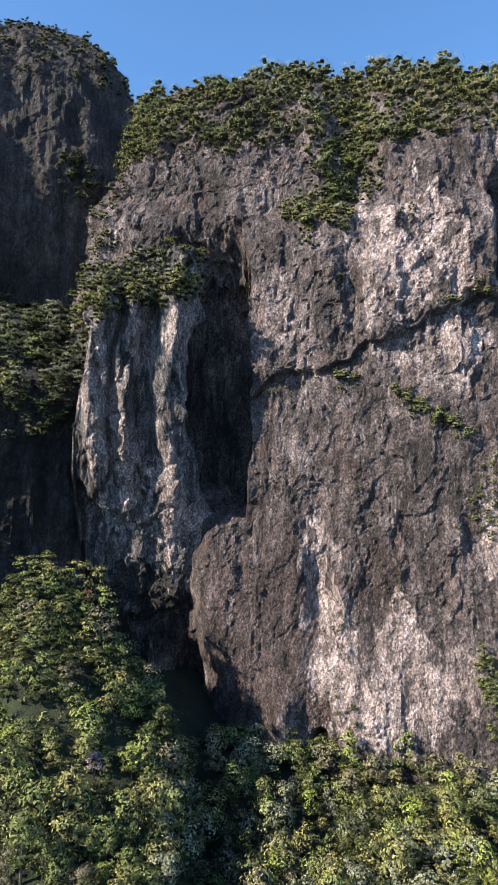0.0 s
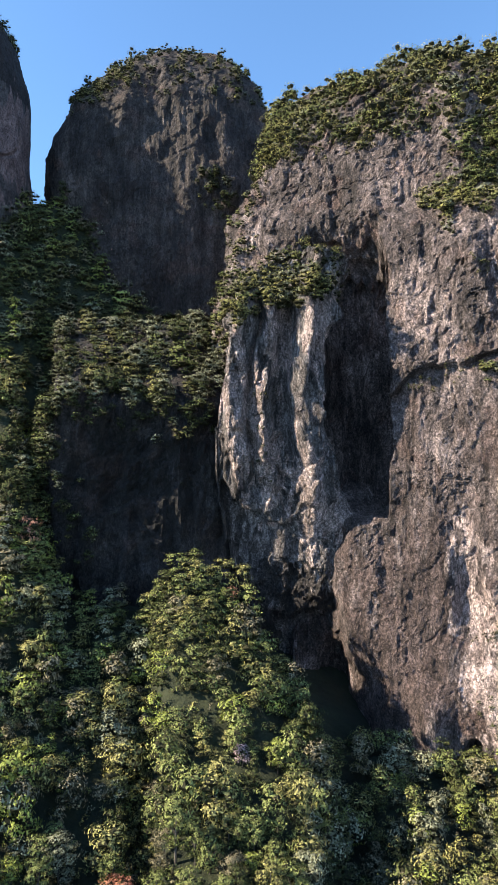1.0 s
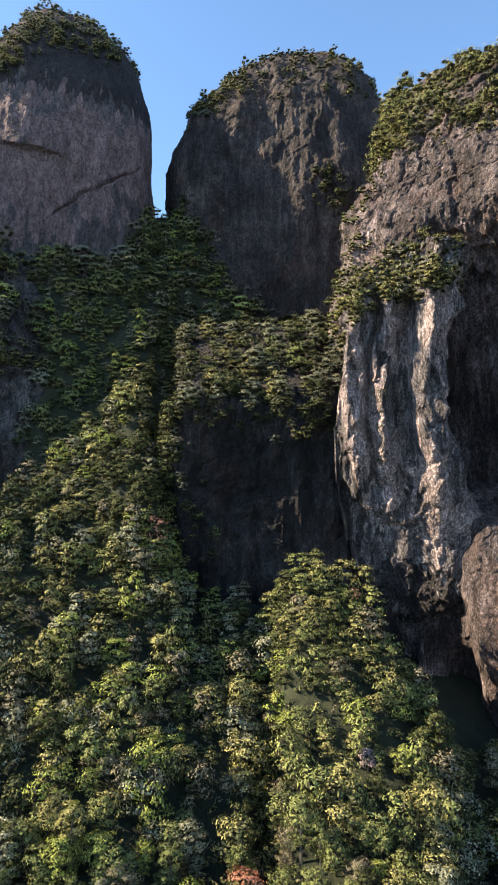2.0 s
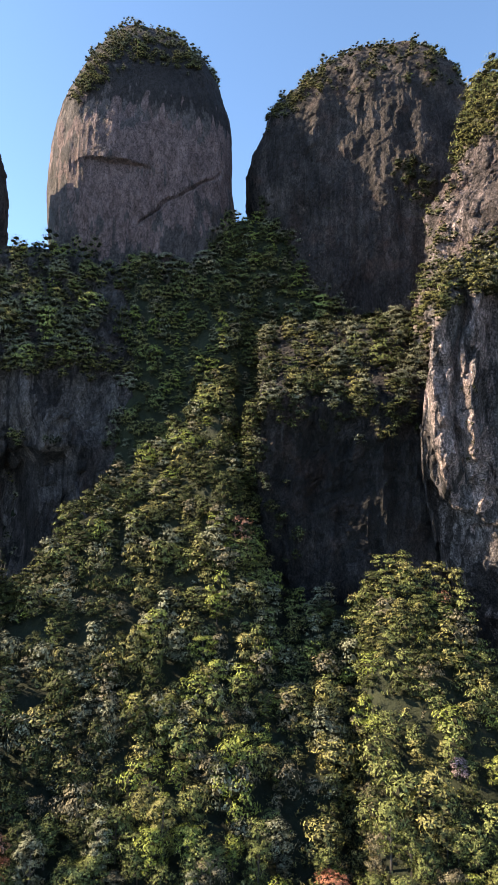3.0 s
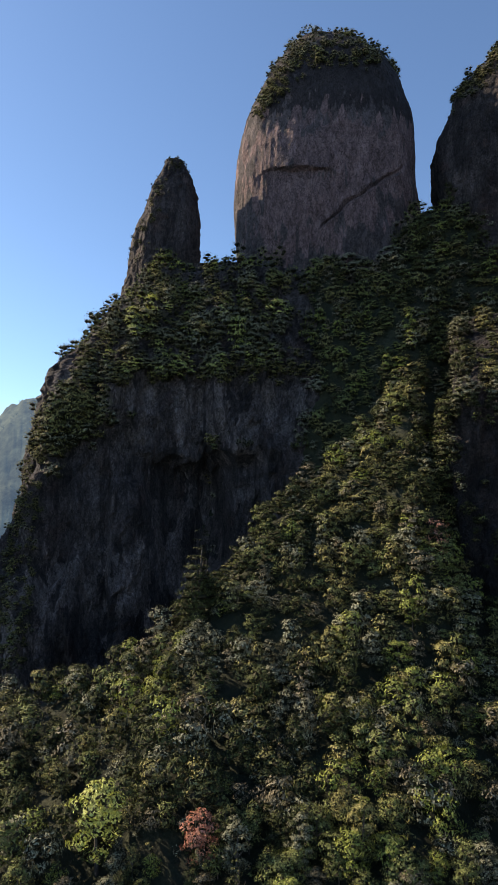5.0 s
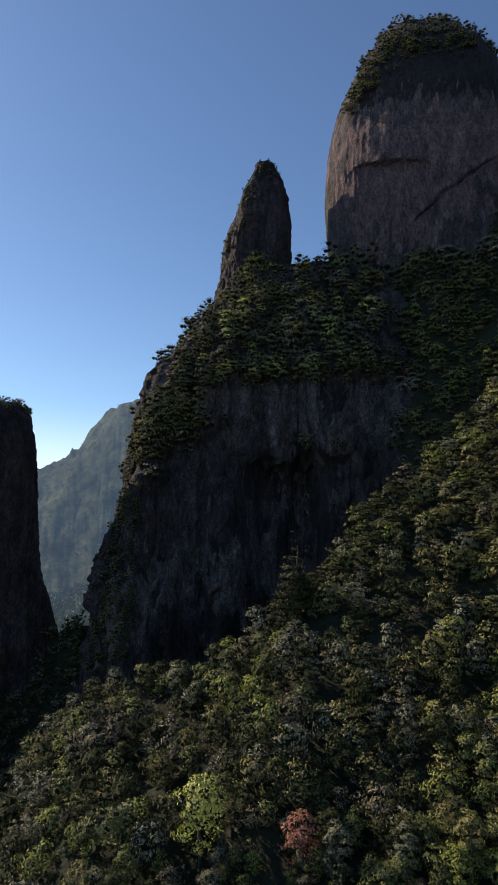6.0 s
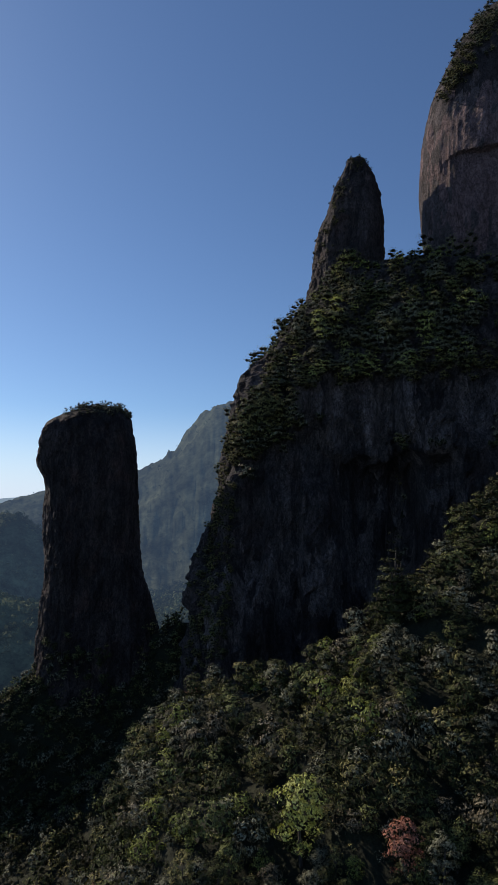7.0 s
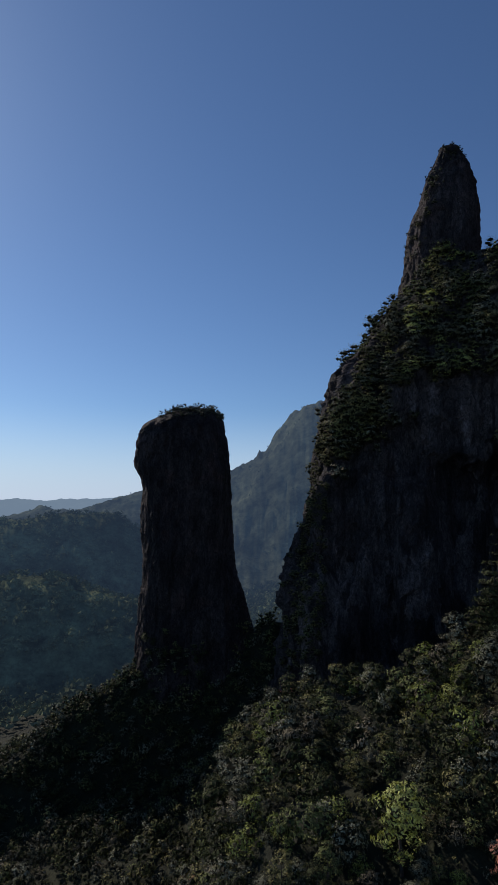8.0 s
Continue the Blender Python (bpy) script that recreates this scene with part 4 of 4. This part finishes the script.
ledge(bulky_v, 48.2, 34.0, 44.5, 37.8, 130, 0.6, 3.4, 0, seed=35)
ledge(bulky_v, 44.5, 37.8, 36.2, 37.0, 120, 0.4, 3.2, 0, seed=93)
ledge(spire_v, 59.2, 24.5, 57.6, 27.6, 18, 0.3, 1.8, 3, seed=36)
ledge(lone_v, 76.3, 3.5, 75.6, -3, 26, 0.25, 1.8, 3, seed=37)
ledge(lone_v, 84.0, -12, 79, -14, 60, 0.8, 3.6, 3, seed=38)
ledge(main_v, 17.0, 12.5, 15.0, 20.5, 80, 0.9, 4.6, 1, seed=90)
ledge(spire_v, 60.4, 21.5, 57.4, 28.5, 60, 0.35, 2.4, 0, seed=91)
ledge(spire_v, 56.8, 29.8, 55.6, 29.8, 16, 0.25, 1.8, 0, seed=92)


# ---- single trees that stand out ----
def lone_tree(az, d, kind, tint, size):
    p = spot(az, d)
    p[2] = ground_height(p[None])[0]
    tree(p, kind, tint, size, az * 7.0)


lone_tree(53.5, 188, 5, 3, 2.6)       # the dark conifers on the ridge
lone_tree(53.0, 190, 5, 3, 2.0)
lone_tree(53.9, 186, 5, 3, 1.7)
lone_tree(61.8, 132, 3, 8, 2.2)       # the pale feathery tree
lone_tree(53.1, 125, 3, 5, 1.5)      # the russet tree
lone_tree(13.4, 149, 0, 9, 0.75)      # the tree in faded blossom
lone_tree(39.2, 286, 6, 2, 2.4)       # tall trees that stand out of the hollow into the sun
lone_tree(38.4, 288, 3, 0, 1.5)
lone_tree(35.6, 284, 6, 2, 1.7)
lone_tree(36.8, 280, 3, 0, 1.4)
lone_tree(24.7, 286, 6, 8, 1.6)       # the bright tree over the recess
for az, d, kind, tint, size in ((10.3, 150, 3, 4, 1.0), (8.7, 176, 0, 5, 0.95), (-0.4, 178, 5, 1, 0.8), (5.1, 165, 5, 1, 0.85), (33.4, 190, 4, 4, 0.9), (54.9, 176, 3, 4, 1.1), (56.4, 171, 4, 4, 1.2), (57.4, 168, 0, 8, 0.9), (40.7, 170, 3, 4, 1.1), (35.6, 168, 6, 4, 1.2), (34.4, 178, 3, 4, 1.1), (38.7, 148, 0, 4, 1.1), (39.0, 128, 2, 4, 0.9), (42, 158, 4, 4, 0.8), (64.9, 152, 0, 0, 1.1), (65.6, 157, 1, 1, 1.0), (64.2, 158, 3, 2, 1.0), (17.9, 176, 0, 0, 1.1), (16.4, 178, 1, 1, 1.0)):
    lone_tree(az, d, kind, tint, size)


def shelf_trees(verts, a0, e0, a1, e1, count, spread, big, tints, seed):
    """A loose row of trees along a wooded shelf of rock."""
    g = np.random.default_rng(seed)
    sites = on_wall(verts, a0, e0, a1, e1, count, spread, 700 + seed)
    sizes = big * g.uniform(0.6, 1.35, len(sites))
    grove("shelf_trees", sites - np.outer(sizes, (0, 0, 0.16)), sizes, g.choice(tints, len(sites)), 560, 0.19, "broadleaf trees on a wooded rock shelf", "trees", seed=80 + seed, lobes=13, shapes=("tall", "tiered"))


# Pale tints in the massif rows stand in for sun on the crowns.
shelf_trees(massif_v, 64.5, 11.0, 47.0, 13.0, 50, 0.6, 11, (0, 2, 2, 2, 8), 1)
shelf_trees(massif_v, 61.5, 15.0, 46.0, 16.2, 52, 0.8, 12, (0, 2, 2, 2, 8), 2)
shelf_trees(massif_v, 59.0, 18.8, 44.5, 19.2, 46, 0.7, 9, (0, 2, 1), 3)
shelf_trees(recess_v, 31.5, 9.6, 15.5, 9.6, 26, 0.5, 8, (2, 0, 2, 3), 4)
shelf_trees(recess_v, 31.0, 12.0, 16.0, 12.6, 26, 0.6, 10, (2, 2, 0, 3, 1), 5)
shelf_trees(recess_v, 30.0, 14.6, 17.0, 15.0, 20, 0.5, 10, (2, 0, 3, 2), 6)

# ---- distance ----
def far_range(name, az0, az1, d, heights, thick, material, label, seed):
    """A far ridge: heights are rises in degrees at even bearings from az0 to az1."""
    az = np.linspace(az0, az1, 420)
    crest_el = np.interp(az, np.linspace(az0, az1, len(heights)), heights)
    out = []
    for k in range(40):
        t = k / 39
        dist = d + thick * (t - 0.6)
        p = np.stack([-np.sin(np.radians(az)) * dist, np.cos(np.radians(az)) * dist, np.zeros_like(az)], 1)
        top = d * np.tan(np.radians(crest_el)) + H
        shape = ramp(np.full_like(az, t), 0.0, 0.62) * (1 - 0.5 * ramp(np.full_like(az, t), 0.62, 1.0))
        p[:, 2] = -25 + (top + 25) * shape
        p[:, 2] += (bump(az, 73.2, 0.45) * d * 0.017 * (d < 2000)) * bump(t, 0.62, 0.06)
        p[:, 2] += fbm(p, (d / 15, d / 15, d / 9), 6, seed, 0.62) * d * 0.019 * (0.12 + 2.4 * t * (1 - t)) * np.clip((top + 25) / (0.2 * d), 0.2, 1)
        out.append(p)
    v = np.concatenate(out)
    i = np.arange(39 * 420).reshape(39, 420)[:, :-1].ravel()
    f = np.stack([i, i + 1, i + 421, i + 420], 1)
    tagged(new(name, mesh_from(name, v, f[:, ::-1], [material], smooth=True)), label, "mountain", kind="structure")
    return v


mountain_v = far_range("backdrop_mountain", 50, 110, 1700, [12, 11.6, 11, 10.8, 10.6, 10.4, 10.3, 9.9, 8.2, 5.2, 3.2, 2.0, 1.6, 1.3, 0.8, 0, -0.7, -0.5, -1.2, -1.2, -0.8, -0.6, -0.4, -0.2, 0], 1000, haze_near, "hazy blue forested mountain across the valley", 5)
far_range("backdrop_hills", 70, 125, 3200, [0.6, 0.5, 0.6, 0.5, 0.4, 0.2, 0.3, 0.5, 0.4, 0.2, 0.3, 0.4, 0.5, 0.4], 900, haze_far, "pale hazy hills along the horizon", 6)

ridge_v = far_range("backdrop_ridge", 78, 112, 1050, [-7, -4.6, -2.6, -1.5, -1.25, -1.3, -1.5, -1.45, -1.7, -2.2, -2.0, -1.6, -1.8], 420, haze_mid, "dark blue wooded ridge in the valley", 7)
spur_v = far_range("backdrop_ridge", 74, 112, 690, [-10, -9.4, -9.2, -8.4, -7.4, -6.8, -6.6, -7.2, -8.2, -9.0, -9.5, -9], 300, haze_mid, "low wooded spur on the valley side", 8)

woods = scatter(68, 104, 400, 1350, 11, 44, lambda az, d, z: d > 440)
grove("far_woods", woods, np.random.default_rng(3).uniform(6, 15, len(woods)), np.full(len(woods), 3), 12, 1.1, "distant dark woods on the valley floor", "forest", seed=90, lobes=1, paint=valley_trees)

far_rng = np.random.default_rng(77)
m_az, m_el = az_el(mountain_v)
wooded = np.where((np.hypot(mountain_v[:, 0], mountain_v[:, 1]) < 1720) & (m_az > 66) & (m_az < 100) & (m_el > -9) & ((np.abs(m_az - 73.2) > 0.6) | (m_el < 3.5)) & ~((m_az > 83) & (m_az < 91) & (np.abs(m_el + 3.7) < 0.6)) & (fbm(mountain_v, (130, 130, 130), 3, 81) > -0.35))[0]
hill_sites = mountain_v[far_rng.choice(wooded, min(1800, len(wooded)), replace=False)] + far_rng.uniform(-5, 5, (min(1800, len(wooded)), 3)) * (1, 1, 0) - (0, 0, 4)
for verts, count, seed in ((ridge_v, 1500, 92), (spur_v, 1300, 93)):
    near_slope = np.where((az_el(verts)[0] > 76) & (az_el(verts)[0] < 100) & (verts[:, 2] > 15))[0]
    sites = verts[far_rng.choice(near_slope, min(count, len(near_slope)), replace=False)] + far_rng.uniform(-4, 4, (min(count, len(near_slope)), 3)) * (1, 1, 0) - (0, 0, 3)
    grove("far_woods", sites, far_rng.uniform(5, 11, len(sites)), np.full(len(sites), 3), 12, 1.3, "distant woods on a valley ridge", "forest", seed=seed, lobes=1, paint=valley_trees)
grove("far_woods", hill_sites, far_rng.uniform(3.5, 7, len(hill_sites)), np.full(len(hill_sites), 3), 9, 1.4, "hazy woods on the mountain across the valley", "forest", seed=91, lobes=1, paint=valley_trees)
